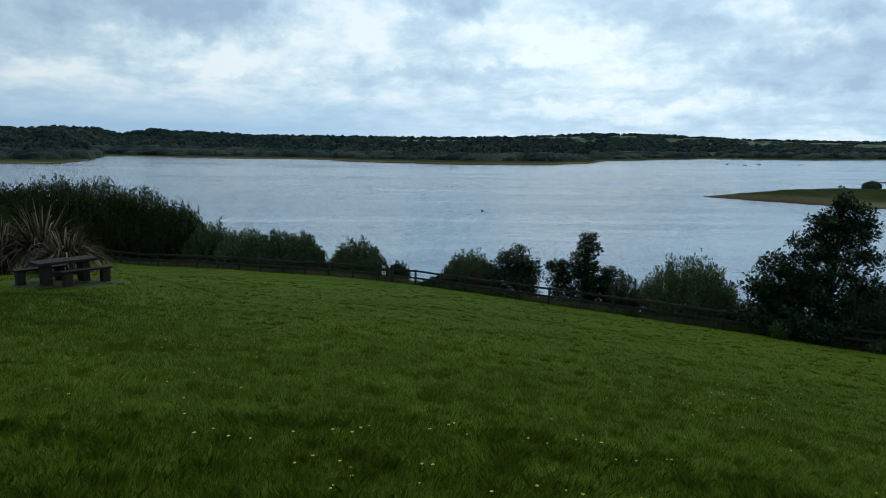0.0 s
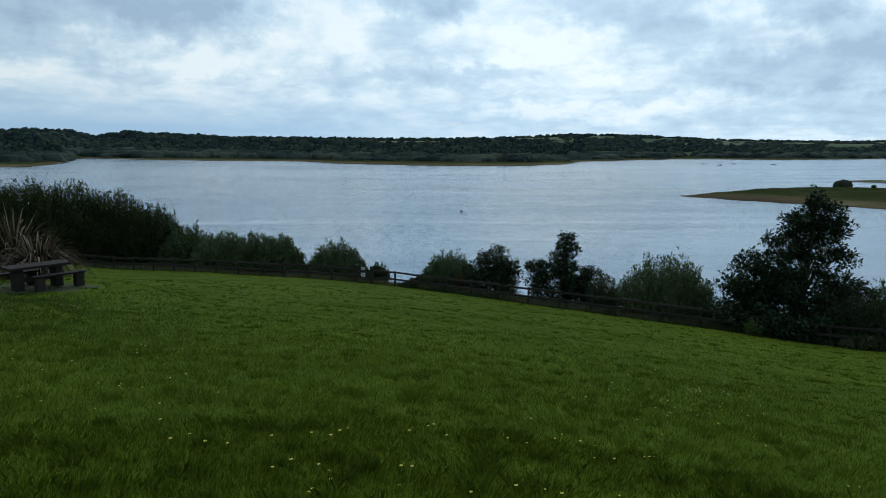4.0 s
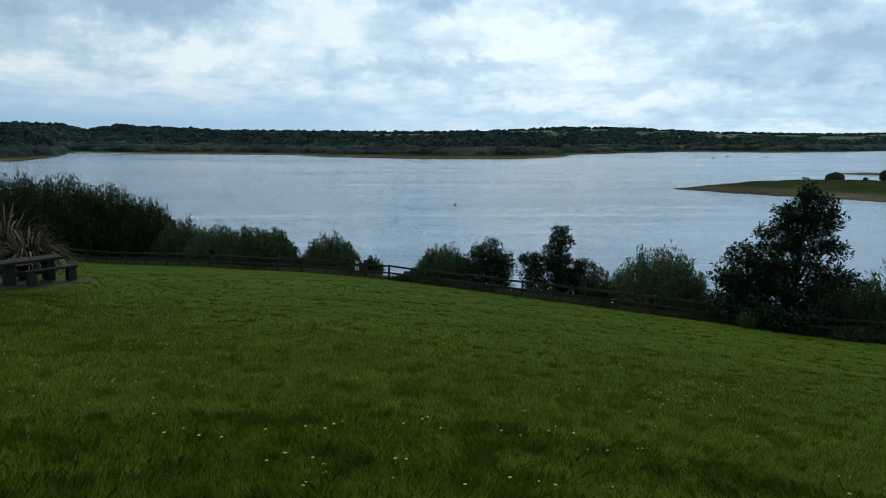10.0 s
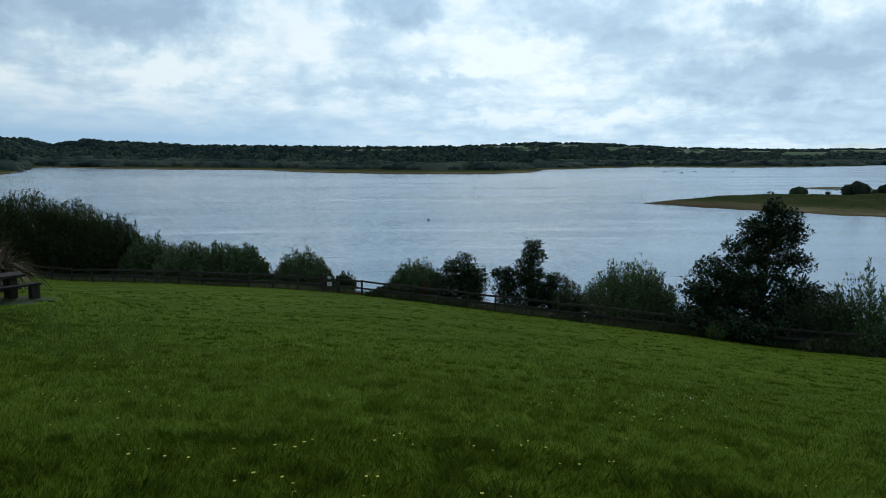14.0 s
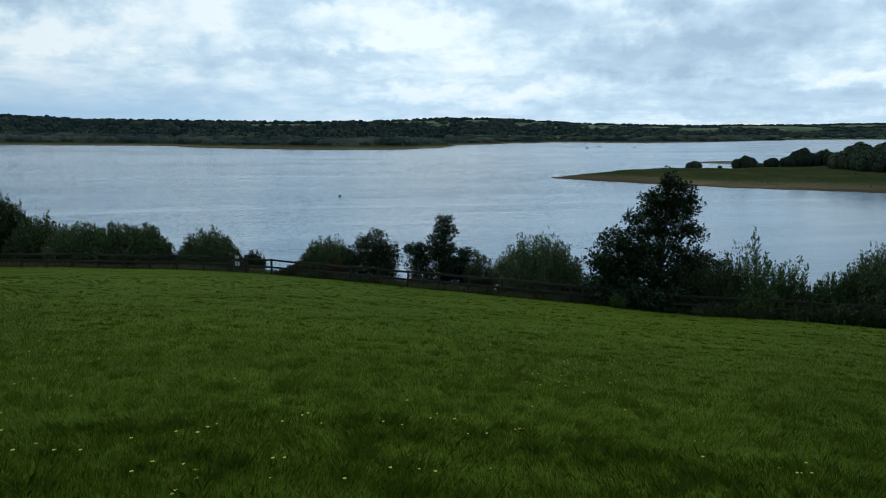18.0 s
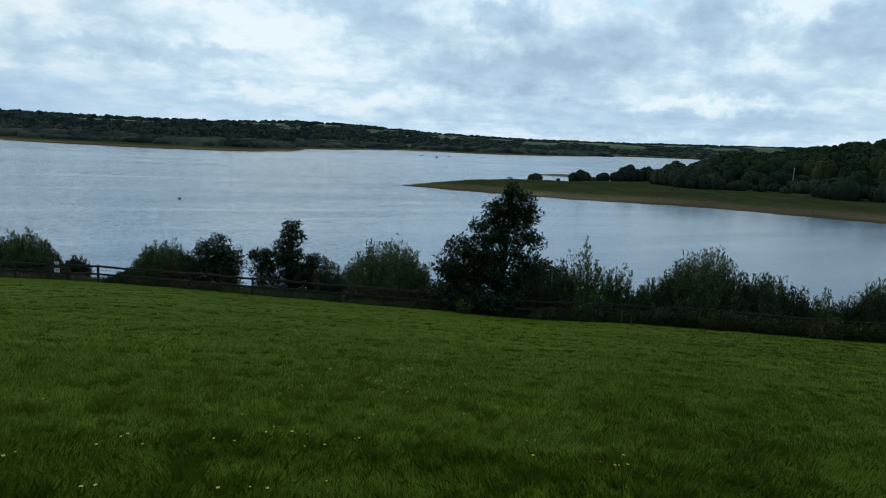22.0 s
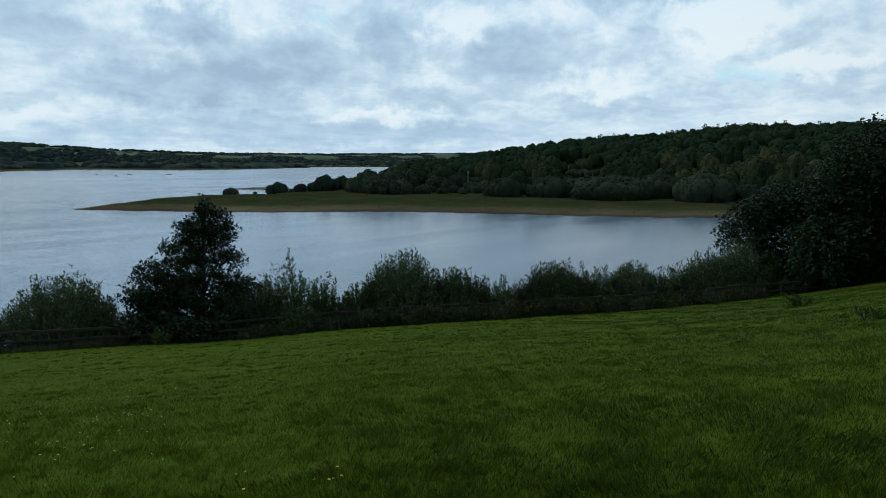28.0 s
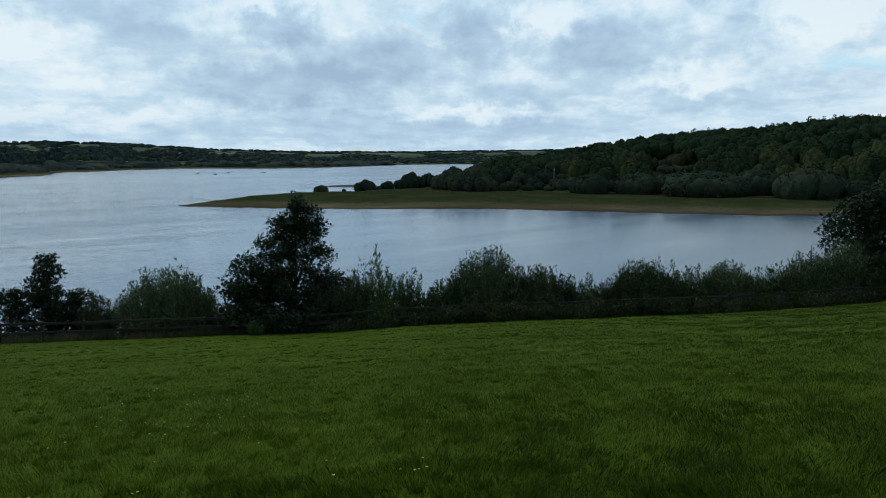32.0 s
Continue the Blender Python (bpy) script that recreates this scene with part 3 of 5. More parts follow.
def mesh_of(name, verts, faces, mats=(), index=None, smooth=False):
    """A mesh from arrays of places and of faces that all have the same number of corners."""
    verts, faces = np.asarray(verts, np.float32), np.asarray(faces, np.int32)
    me = bpy.data.meshes.new(name)
    n, k = faces.shape
    me.vertices.add(len(verts))
    me.vertices.foreach_set("co", verts.ravel())
    me.loops.add(n * k)
    me.loops.foreach_set("vertex_index", faces.ravel())
    me.polygons.add(n)
    me.polygons.foreach_set("loop_start", np.arange(0, n * k, k, dtype=np.int32))
    if index is not None:
        me.polygons.foreach_set("material_index", np.asarray(index, np.int32))
    me.polygons.foreach_set("use_smooth", np.full(n, smooth))
    for m in mats:
        me.materials.append(m)
    me.update(calc_edges=True)
    return me


def child(name, me, parent, label=""):
    ob = new(name, me)
    ob.parent = parent
    return tagged(ob, label)


def part(name, bm, mat, parent, label="", smooth=False):
    """Links a bmesh as one mesh object under a thing or a part."""
    me = bpy.data.meshes.new(name)
    bm.to_mesh(me)
    bm.free()
    me.materials.append(mat)
    for f in me.polygons:
        f.use_smooth = smooth
    return child(name, me, parent, label)


def box(bm, size, centre, turn=None, bevel=0.0):
    """A box with bevelled edges, added to a bmesh."""
    got = bmesh.ops.create_cube(bm, size=1.0)["verts"]
    m = Matrix.Translation(centre) @ (turn or Matrix.Identity(4)) @ Matrix.Diagonal((*size, 1))
    bmesh.ops.transform(bm, matrix=m, verts=got)
    if bevel:
        edges = {e for v in got for e in v.link_edges}
        bmesh.ops.bevel(bm, geom=list(edges), offset=bevel, segments=2, affect="EDGES", profile=0.6)
    return bm


def tube(bm, pts, radii, sides=6):
    """A tapered tube along points."""
    rings = []
    for i, p in enumerate(pts):
        d = (pts[min(i + 1, len(pts) - 1)] - pts[max(i - 1, 0)]).normalized()
        q = d.to_track_quat("Z", "Y")
        rings.append([bm.verts.new(p + q @ Vector((radii[i] * math.cos(t), radii[i] * math.sin(t), 0))) for t in (2 * math.pi * k / sides for k in range(sides))])
    for a, b in zip(rings, rings[1:]):
        for k in range(sides):
            bm.faces.new((a[k], a[(k + 1) % sides], b[(k + 1) % sides], b[k]))
    bm.faces.new(rings[0][::-1])
    bm.faces.new(rings[-1])


def unit(v):
    return v / np.maximum(np.linalg.norm(v, axis=-1, keepdims=True), 1e-9)


def leaves(places, axes, length, width, rng):
    """Folded four-cornered leaves; arrays of verts and faces."""
    n = len(places)
    axes = unit(axes)
    side = unit(np.cross(axes, unit(rng.normal(size=(n, 3))) * 0.8 + np.array([0, 0, 0.9])))
    nor = np.cross(side, axes)
    length, width = np.broadcast_to(length, n)[:, None], np.broadcast_to(width, n)[:, None]
    mid = places + axes * length * 0.5
    v = np.stack([places, mid + side * width * 0.5 + nor * width * 0.12, places + axes * length - nor * length * 0.1, mid - side * width * 0.5 + nor * width * 0.12], 1)
    return v.reshape(-1, 3), np.arange(n * 4).reshape(n, 4)


def joined(lists):
    vs, fs, k = [], [], 0
    for v, f in lists:
        vs.append(v)
        fs.append(f + k)
        k += len(v)
    return np.concatenate(vs), np.concatenate(fs)


# ---------------- the setting ----------------
LAWN, SHORE, FIELDS = lawn_material(), shore_material(WATER), field_material()
STUBBLE = plain("stubble", (0.12, 0.105, 0.062), (0.21, 0.18, 0.11), 0.06, 0.95, 0.0, 0.7)
bearings = np.concatenate([np.arange(-180, -46, 4), np.arange(-46, 20, 0.7), np.arange(20, 56, 0.4), np.arange(56, 104, 0.7), np.arange(104, 180, 4)])
radii = np.concatenate([[0.01], np.arange(0.4, 33, 0.55), np.arange(33, 62, 0.8), np.arange(62, 185, 8), np.arange(185, 345, 3), np.arange(345, 580, 12), np.arange(580, 1300, 20), np.arange(1300, 2400, 50), np.arange(2400, 4950, 110)])
aa, rr = np.meshgrid(np.radians(bearings), radii, indexing="ij")
gx, gy = rr * np.sin(aa), rr * np.cos(aa)
gz = ground_z(gx, gy)
na, nr = len(bearings), len(radii)
gv = np.stack([gx, gy, gz], -1).reshape(-1, 3)
idx = np.arange(na * nr).reshape(na, nr)
nxt = np.roll(idx, -1, axis=0)
quads = np.stack([idx[:, :-1], nxt[:, :-1], nxt[:, 1:], idx[:, 1:]], -1).reshape(-1, 4)
qr = rr[:, :-1].reshape(-1)
qz = gz[:, :-1].reshape(-1)
qa = np.degrees(aa[:, :-1]).reshape(-1)
which = np.where(qr < np.interp(qa, _fine, _edge) + 8, 0, np.where((qz < WATER + 3.4) | (qr < 500), 1, 2))
which = np.where((qa < -12) & (qa > -75) & (which == 2), 1, which)
which = np.where((qa < -75) | (qa > 115), np.where(qr < 300, 0, 2), which)
which = np.where((qa > 60.2) & (qa < 63.0) & (qr > 366 + 9 * (qa - 60.2)) & (qr < 384 + 9 * (qa - 60.2)), 3, which)
ground = new("ground", mesh_of("ground", gv, quads[:, ::-1], (LAWN, SHORE, FIELDS, STUBBLE), which, True))
tagged(ground, "sloping green lawn, brown lake shore and patchwork farmland", "ground", kind="structure")

wv = [(-4800, -300, WATER), (4800, -300, WATER), (4800, 4800, WATER), (-4800, 4800, WATER)]
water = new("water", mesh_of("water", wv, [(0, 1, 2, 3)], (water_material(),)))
tagged(water, "wide grey-blue lake ruffled by light wind", "lake", kind="structure")

# ---------------- grass ----------------


def clumpiness(x, y):
    small = np.sin(x * 10.3 + 2.3 * np.sin(y * 4.7 + 0.6 * x)) * np.sin(y * 11.1 + 2.1 * np.sin(x * 5.3 - 0.4 * y))
    return 0.30 + 0.6 * tufts(x, y) + 0.36 * small + 0.10 * np.sin(x * 2.1 + 1.7 * np.sin(y * 1.3)) * np.sin(y * 2.6 + 1.1 * np.sin(x * 0.9))


_tuft = np.random.default_rng(3)
TUFT_A, TUFT_R = _tuft.uniform(radians(-40), radians(92), 4200), np.sqrt(_tuft.uniform(4, 36 ** 2, 4200))
TUFT_X, TUFT_Y, TUFT_S = TUFT_R * np.sin(TUFT_A), TUFT_R * np.cos(TUFT_A), _tuft.uniform(0.05, 0.17, 4200)
CELL = {}
for _i in range(4200):
    for _dx in (-1, 0, 1):
        for _dy in (-1, 0, 1):
            CELL.setdefault((int(math.floor(TUFT_X[_i])) + _dx, int(math.floor(TUFT_Y[_i])) + _dy), []).append(_i)


def tufts(x, y):
    """How far a place lies inside a rank tuft, from 0 to 1."""
    got = np.zeros(len(x))
    cx, cy = np.floor(x).astype(int), np.floor(y).astype(int)
    key = (cx + 200) * 1000 + cy + 200
    order = np.argsort(key, kind="stable")
    cuts = np.flatnonzero(np.diff(key[order])) + 1
    for group_i in np.split(order, cuts):
        near = CELL.get((cx[group_i[0]], cy[group_i[0]]))
        if near:
            d2 = (x[group_i, None] - TUFT_X[near]) ** 2 + (y[group_i, None] - TUFT_Y[near]) ** 2
            got[group_i] = np.exp(-d2 / (TUFT_S[near] ** 2)).max(axis=1)
    return got


def blades(r0, r1, per_m2, tall, wide, rng, bent, lo=-40, hi=92, soft_edge=0):
    lo, hi = radians(lo), radians(hi)
    n = int(0.5 * (hi - lo) * (r1 * r1 - r0 * r0) * per_m2)
    a = rng.uniform(lo, hi, n)
    r = np.sqrt(rng.uniform(r0 * r0, r1 * r1, n))
    keep = r < np.interp((np.degrees(a) + 180) % 360 - 180, _fine, _edge) + 0.5
    a, r = a[keep], r[keep]
    x, y = r * np.sin(a), r * np.cos(a)
    if soft_edge:
        keep = rng.random(len(x)) < np.clip((np.degrees(a) - lo * 57.2958) / soft_edge, 0, 1) * np.clip((r1 - r) / 5, 0, 1) * (0.25 + 0.75 * (np.sin(x * 1.7 + 2 * np.sin(y)) * np.sin(y * 1.9) > -0.2))
        x, y = x[keep], y[keep]
    worn = ((x - TABLE_XY[0]) / 2.0) ** 2 + ((y - TABLE_XY[1]) / 0.9) ** 2
    keep = (worn > 1) | (rng.random(len(x)) < 0.12)
    x, y = x[keep], y[keep]
    thick = clumpiness(x, y)
    keep = rng.random(len(x)) < 0.66 + 0.45 * thick
    x, y, thick = x[keep], y[keep], thick[keep]
    n = len(x)
    base = np.stack([x, y, ground_z(x, y) - 0.01], -1)
    h = tall * rng.uniform(0.45, 1.35, n) * (0.68 + 0.72 * np.clip(thick, 0, 1.2))
    t = 0.6 + 1.6 * np.sin(x * 1.3 + 0.7 * y) + 1.4 * np.sin(y * 1.9 - x * 0.5) + rng.normal(size=n) * 1.1
    lean = np.stack([np.cos(t), np.sin(t), np.zeros(n)], -1) * (h * rng.uniform(0.2, 0.9, n))[:, None]
    s = rng.uniform(0, 2 * np.pi, n)
    side = np.stack([np.cos(s), np.sin(s), np.zeros(n)], -1) * (wide * rng.uniform(0.6, 1.3, n) / 2)[:, None]
    upv = np.stack([np.zeros(n), np.zeros(n), h], -1)
    if bent:
        mid = base + upv * 0.62 + lean * 0.3
        v = np.stack([base - side, base + side, mid + side * 0.8, base + upv + lean, mid - side * 0.8], 1).reshape(-1, 3)
        f = np.arange(n * 5).reshape(n, 5)
    else:
        v = np.stack([base - side, base + side, base + upv + lean], 1).reshape(-1, 3)
        f = np.arange(n * 3).reshape(n, 3)
    return v, f


TABLE_XY = polar(-29.9, 23.3)
def tuft_blades(rng, r0, r1, per, tall, wide):
    pick = np.flatnonzero(((np.arange(4200) % 5 < 2) | (r1 < 13)) & (TUFT_R >= r0) & (TUFT_R < r1) & (TUFT_R < np.interp(np.degrees(TUFT_A), _fine, _edge) - 0.2))
    k = np.repeat(pick, per)
    n = len(k)
    t = rng.uniform(0, 2 * np.pi, n)
    q = np.sqrt(rng.random(n)) * TUFT_S[k] * 0.8
    x, y = TUFT_X[k] + q * np.cos(t), TUFT_Y[k] + q * np.sin(t)
    base = np.stack([x, y, ground_z(x, y) - 0.01], -1)
    h = tall * rng.uniform(0.5, 1.2, n) * (0.6 + 3.0 * TUFT_S[k])
    lean = np.stack([np.cos(t), np.sin(t), np.zeros(n)], -1) * (h * (0.2 + 0.7 * q / TUFT_S[k]))[:, None]
    s = rng.uniform(0, 2 * np.pi, n)
    side = np.stack([np.cos(s), np.sin(s), np.zeros(n)], -1) * (wide / 2)
    upv = np.stack([np.zeros(n), np.zeros(n), h], -1)
    v = np.stack([base - side, base + side, base + upv * 0.7 + lean * 0.45 + side * 0.7, base + upv + lean], 1).reshape(-1, 3)
    return v, np.arange(n * 4).reshape(n, 4)


GRASS = grass_material()
rng = np.random.default_rng(5)
for r0, r1, per, tall, wide, bent in ((2.4, 5.2, 3900, 0.080, 0.0046, True), (5.2, 7.0, 2700, 0.076, 0.0060, True), (7.0, 9, 1900, 0.074, 0.0085, False), (9, 11.5, 1500, 0.066, 0.0100, False), (11.5, 14, 1250, 0.058, 0.0115, False), (14, 18, 820, 0.049, 0.0145, False), (18, 24, 560, 0.041, 0.018, False), (24, 31, 300, 0.035, 0.024, False), (31, 62, 200, 0.031, 0.030, False)):
    v, f = blades(r0, r1, per, tall, wide, rng, bent)
    tagged(new("grass", mesh_of("grass", v, f, (GRASS,))), "short tufted green lawn grass", "grass", kind="stuff")
DRY_GRASS = foliage("dry_blades", (0.060, 0.060, 0.034), (0.13, 0.117, 0.076), (0.28, 0.24, 0.17), 0.15, 0.8, 1.5, 0.05)
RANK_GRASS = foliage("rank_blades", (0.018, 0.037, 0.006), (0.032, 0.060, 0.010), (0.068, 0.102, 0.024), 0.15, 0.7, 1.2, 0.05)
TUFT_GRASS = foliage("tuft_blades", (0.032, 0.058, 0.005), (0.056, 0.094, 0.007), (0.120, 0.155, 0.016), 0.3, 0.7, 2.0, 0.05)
# far tufts take a darker colour that stands for their shadowed sides
SHADED_TUFT = foliage("shaded_tuft_blades", (0.030, 0.054, 0.004), (0.046, 0.078, 0.006), (0.084, 0.118, 0.011), 0.2, 0.8, 1.5, 0.03)
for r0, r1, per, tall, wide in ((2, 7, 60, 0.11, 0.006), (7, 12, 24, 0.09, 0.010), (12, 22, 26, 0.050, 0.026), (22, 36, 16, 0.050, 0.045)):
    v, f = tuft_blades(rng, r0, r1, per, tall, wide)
    tagged(new("grass_tuft", mesh_of("grass_tuft", v, f, (TUFT_GRASS if r1 < 13 else SHADED_TUFT,))), "rank green tufts in the lawn, coloured darker far off for their shadows", "grass", kind="stuff")
# long grass, its dark colour also standing for shade on the right lawn
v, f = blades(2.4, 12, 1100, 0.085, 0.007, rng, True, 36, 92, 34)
tagged(new("rank_grass", mesh_of("rank_grass", v, f, (RANK_GRASS,))), "longer rank grass on the right of the lawn, darkened for the shade there", "grass", kind="stuff")
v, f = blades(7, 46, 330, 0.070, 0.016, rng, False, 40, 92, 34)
tagged(new("rank_grass", mesh_of("rank_grass", v, f, (RANK_GRASS,))), "longer rank grass on the right of the lawn, darkened for the shade there", "grass", kind="stuff")
v, f = joined([blades(12, 25, 420, 0.085, 0.014, rng, False, -42, -30), blades(12.5, 23.5, 330, 0.080, 0.014, rng, False, -30, -25), blades(13.5, 22.5, 170, 0.075, 0.014, rng, False, -25, -19)])
tagged(new("rank_grass", mesh_of("rank_grass", v, f, (RANK_GRASS,))), "longer dark green grass on the lawn round the picnic table", "grass", kind="stuff")
n = 9000
a = rng.uniform(-25, 78, n)
r = np.interp(a, _fine, _edge) + rng.normal(size=n) * 0.22
fx, fy = r * np.sin(np.radians(a)), r * np.cos(np.radians(a))
fb = np.stack([fx, fy, ground_z(fx, fy) - 0.02], -1)
fh = rng.uniform(0.12, 0.34, n) * (0.55 + 0.45 * np.sin(a * 3.1) * np.sin(a * 1.3 + 1))
v, f = leaves(fb, rng.normal(size=(n, 3)) * 0.28 + np.array([0, 0, 1.0]), fh, 0.022, rng)
tagged(new("fringe_grass", mesh_of("fringe_grass", v, f, (GRASS,))), "uncut pale grass fringe along the foot of the lawn", "grass", kind="stuff")
n = 22000
a = rng.uniform(-27, 34, n)
r = np.interp(a, _fine, _edge) + 0.22 + rng.normal(size=n) * 0.26
fx, fy = r * np.sin(np.radians(a)), r * np.cos(np.radians(a))
fb = np.stack([fx, fy, ground_z(fx, fy) - 0.02], -1)
v, f = leaves(fb, rng.normal(size=(n, 3)) * 0.4 + np.array([0, 0, 1.0]), rng.uniform(0.14, 0.42, n), 0.022, rng)
tagged(new("dry_grass", mesh_of("dry_grass", v, f, (DRY_GRASS,))), "dry grey-brown grass and litter under the fence", "grass", kind="stuff")
for r0, r1, lo, hi, per, wide in ((0.3, 2.4, -180, 180, 1500, 0.008), (2.4, 7, 92, 320, 900, 0.010), (7, 14, 92, 320, 260, 0.016), (14, 34, 92, 320, 60, 0.03)):
    v, f = blades(r0, r1, per, 0.07, wide, rng, False, lo, hi)
    tagged(new("grass", mesh_of("grass", v, f, (GRASS,))), "short tufted green lawn grass", "grass", kind="stuff")

# ---------------- plants ----------------


def bent_line(a, b, sag, rng, steps=5):
    side = Vector(rng.normal(size=3)) * sag
    return [a.lerp(b, k / steps) + side * math.sin(math.pi * k / steps) for k in range(steps + 1)]


def shrub(name, label, base, wide, tall, shoots, per_shoot, leaf, mat, seed, deep=None, spike=0.18, category="bush", group="shrubs behind the fence"):
    """A many-stemmed shrub: shoots fan out from the stool and carry leaves along most of their length."""
    rng = np.random.default_rng(seed)
    ob = new(name)
    ob.location = base
    tagged(ob, label, category, group)
    deep = deep or wide
    t = rng.uniform(0, 2 * np.pi, shoots)
    out = np.sqrt(rng.random(shoots))
    reach = np.stack([np.cos(t) * out * wide / 2, np.sin(t) * out * deep / 2, np.zeros(shoots)], -1)
    ph = rng.uniform(0, 6.28, 4)
    lobe = 0.5 * np.sin(reach[:, 0] * 3.1 + ph[0]) * np.cos(reach[:, 1] * 2.3 + ph[1]) + 0.5 * np.sin(reach[:, 0] * 6.7 + ph[2] + reach[:, 1] * 1.7)
    high = 1.06 * tall * (1 - 0.55 * out ** 2.4) * rng.uniform(1 - spike * 1.7, 1.0, shoots) * (1 - 0.10 * spike / 0.2 * (0.5 - 0.5 * lobe))
    leader = rng.random(shoots) < 0.26
    high = np.where(leader, high * (1 + spike * rng.uniform(0.1, 0.5, shoots)), high)
    foot = reach * 0.5 * rng.uniform(0.5, 1.2, (shoots, 1))
    k = np.clip(rng.beta(1.5, 0.9, (shoots, per_shoot)), 0.06, 1)
    px = foot[:, None, :] + (reach - foot)[:, None, :] * (k ** 0.45)[..., None]
    px[..., 2] = high[:, None] * k ** 1.15
    px += rng.normal(size=px.shape) * np.where(leader[:, None], 0.022 + 0.09 * (1 - k), 0.05 + 0.15 * (1 - k))[..., None] * min(wide, 3) / 2.2
    ax = rng.normal(size=px.shape) * 0.42 + np.array([0, 0, 0.85]) + reach[:, None, :] * (0.5 / max(wide, 0.5))
    v, f = leaves(px.reshape(-1, 3), ax.reshape(-1, 3), leaf * rng.uniform(0.6, 1.3, shoots * per_shoot), leaf * 0.36 * rng.uniform(0.7, 1.2, shoots * per_shoot), rng)
    child("foliage", mesh_of("foliage", v, f, (mat,)), ob)
    for i in range(0, shoots, max(1, shoots // 9)):
        a = Vector((*foot[i][:2] * 0.6, -0.3))
        b = Vector((*reach[i][:2] * 0.9, high[i] * 0.85))
        bm = bmesh.new()
        tube(bm, bent_line(a, b, 0.06, rng, 4), [0.030, 0.025, 0.02, 0.014, 0.006], 5)
        part("stem", bm, BARK, ob)
    return ob


def tree(name, label, base, limbs, clump, per_clump, leaf, mat, trunk_r, seed, category="tree", group="", dense=13.5):
    """A tree: limbs given as (x, y, z, reach); twigs leave each limb and end in clumps of leaves."""
    rng = np.random.default_rng(seed)
    ob = new(name)
    ob.location = base
    tagged(ob, label, category, group)
    top = max(z for _, _, z, _ in limbs)
    lead = max(limbs, key=lambda q: q[2])
    bm = bmesh.new()
    spine = bent_line(Vector((0, 0, -0.4)), Vector(lead[:3]), 0.12, rng, 7)
    tube(bm, spine, [trunk_r * (1 - 0.9 * k / 7) for k in range(8)], 8)
    part("trunk", bm, BARK, ob, smooth=True)
    cl = []
    for x, y, z, reach in limbs:
        bm = bmesh.new()
        start_z = max(0.25, z * 0.55 - 0.2 * math.hypot(x, y))
        k = min(start_z / top, 0.98) * 7
        a = spine[int(k)].lerp(spine[min(int(k) + 1, 7)], k - int(k))
        b = Vector((x, y, z))
        line = bent_line(a, b, 0.08, rng, 4)
        tube(bm, line, [trunk_r * 0.4 * (1 - 0.8 * q / 4) for q in range(5)], 5)
        for _ in range(max(3, int(reach * reach * dense / clump))):
            d = unit(rng.normal(size=3)) * reach * rng.random() ** 0.4
            d[2] *= 0.85
            end = b + Vector(d)
            near_pt = line[rng.integers(2, 5)]
            tube(bm, [near_pt, near_pt.lerp(end, 0.6) + Vector(rng.normal(size=3)) * 0.05, end], [0.014, 0.009, 0.004], 4)
            cl.append(end)
        part("limb", bm, BARK, ob)
    cl = np.array([tuple(c) for c in cl])
    n = len(cl) * per_clump
    off = unit(rng.normal(size=(n, 3))) * (clump * rng.random((n, 1)) ** 0.45) * np.array([1, 1, 0.7])
    pts = np.repeat(cl, per_clump, 0) + off
    v, f = leaves(pts, off + rng.normal(size=(n, 3)) * 0.1, leaf * rng.uniform(0.6, 1.3, n), leaf * 0.6 * rng.uniform(0.7, 1.2, n), rng)
    child("crown", mesh_of("crown", v, f, (mat,)), ob)
    return ob


def behind_fence(bearing, off):
    """A place so many metres beyond the long straight fence, on a bearing."""
    return on_ground(bearing, (FENCE_OFF + off) / math.cos(radians(bearing - FENCE_BEARING)))


def height_to(base, elevation):
    """Height of a plant at base whose tip stands at that elevation above the eye's level, in degrees."""
    return EYE + math.hypot(base.x, base.y) * math.tan(radians(elevation)) - base.z


# bearing, metres beyond the fence, elevation of the top, width, kind
GATE_SHRUBS = [(-9.6, 2.4, -9.3, 2.2, "bramble"), (-8.4, 2, -8.7, 2, "bramble"), (-7.3, 2.8, -7.7, 4.2, "willow"), (-5.4, 2.2, -9.4, 1.6, "bramble"), (-3.7, 1.6, -9.5, 1.5, "bramble"), (-0.2, 1.5, -10.9, 1.7, "bramble"), (2.4, 2.6, -8.7, 3.6, "willow"), (15.6, 2.4, -9.9, 1.9, "bramble"), (20.6, 2.8, -8.4, 5.2, "willow"), (25.6, 2, -11.6, 2.2, "bramble"), (27.6, 1.8, -11, 2.4, "bramble"), (33, 2, -10.2, 2.4, "bramble"), (35.2, 1.6, -9.4, 2.6, "bramble"), (37.4, 2.0, -7.7, 3.6, "sapling"), (38.2, 0.5, -11.4, 2.2, "sapling"), (40.6, 2.6, -8.9, 1.8, "sapling"), (43.3, 2.2, -9.7, 2.2, "sapling"), (44.9, 2.4, -9.4, 2.2, "bramble")]
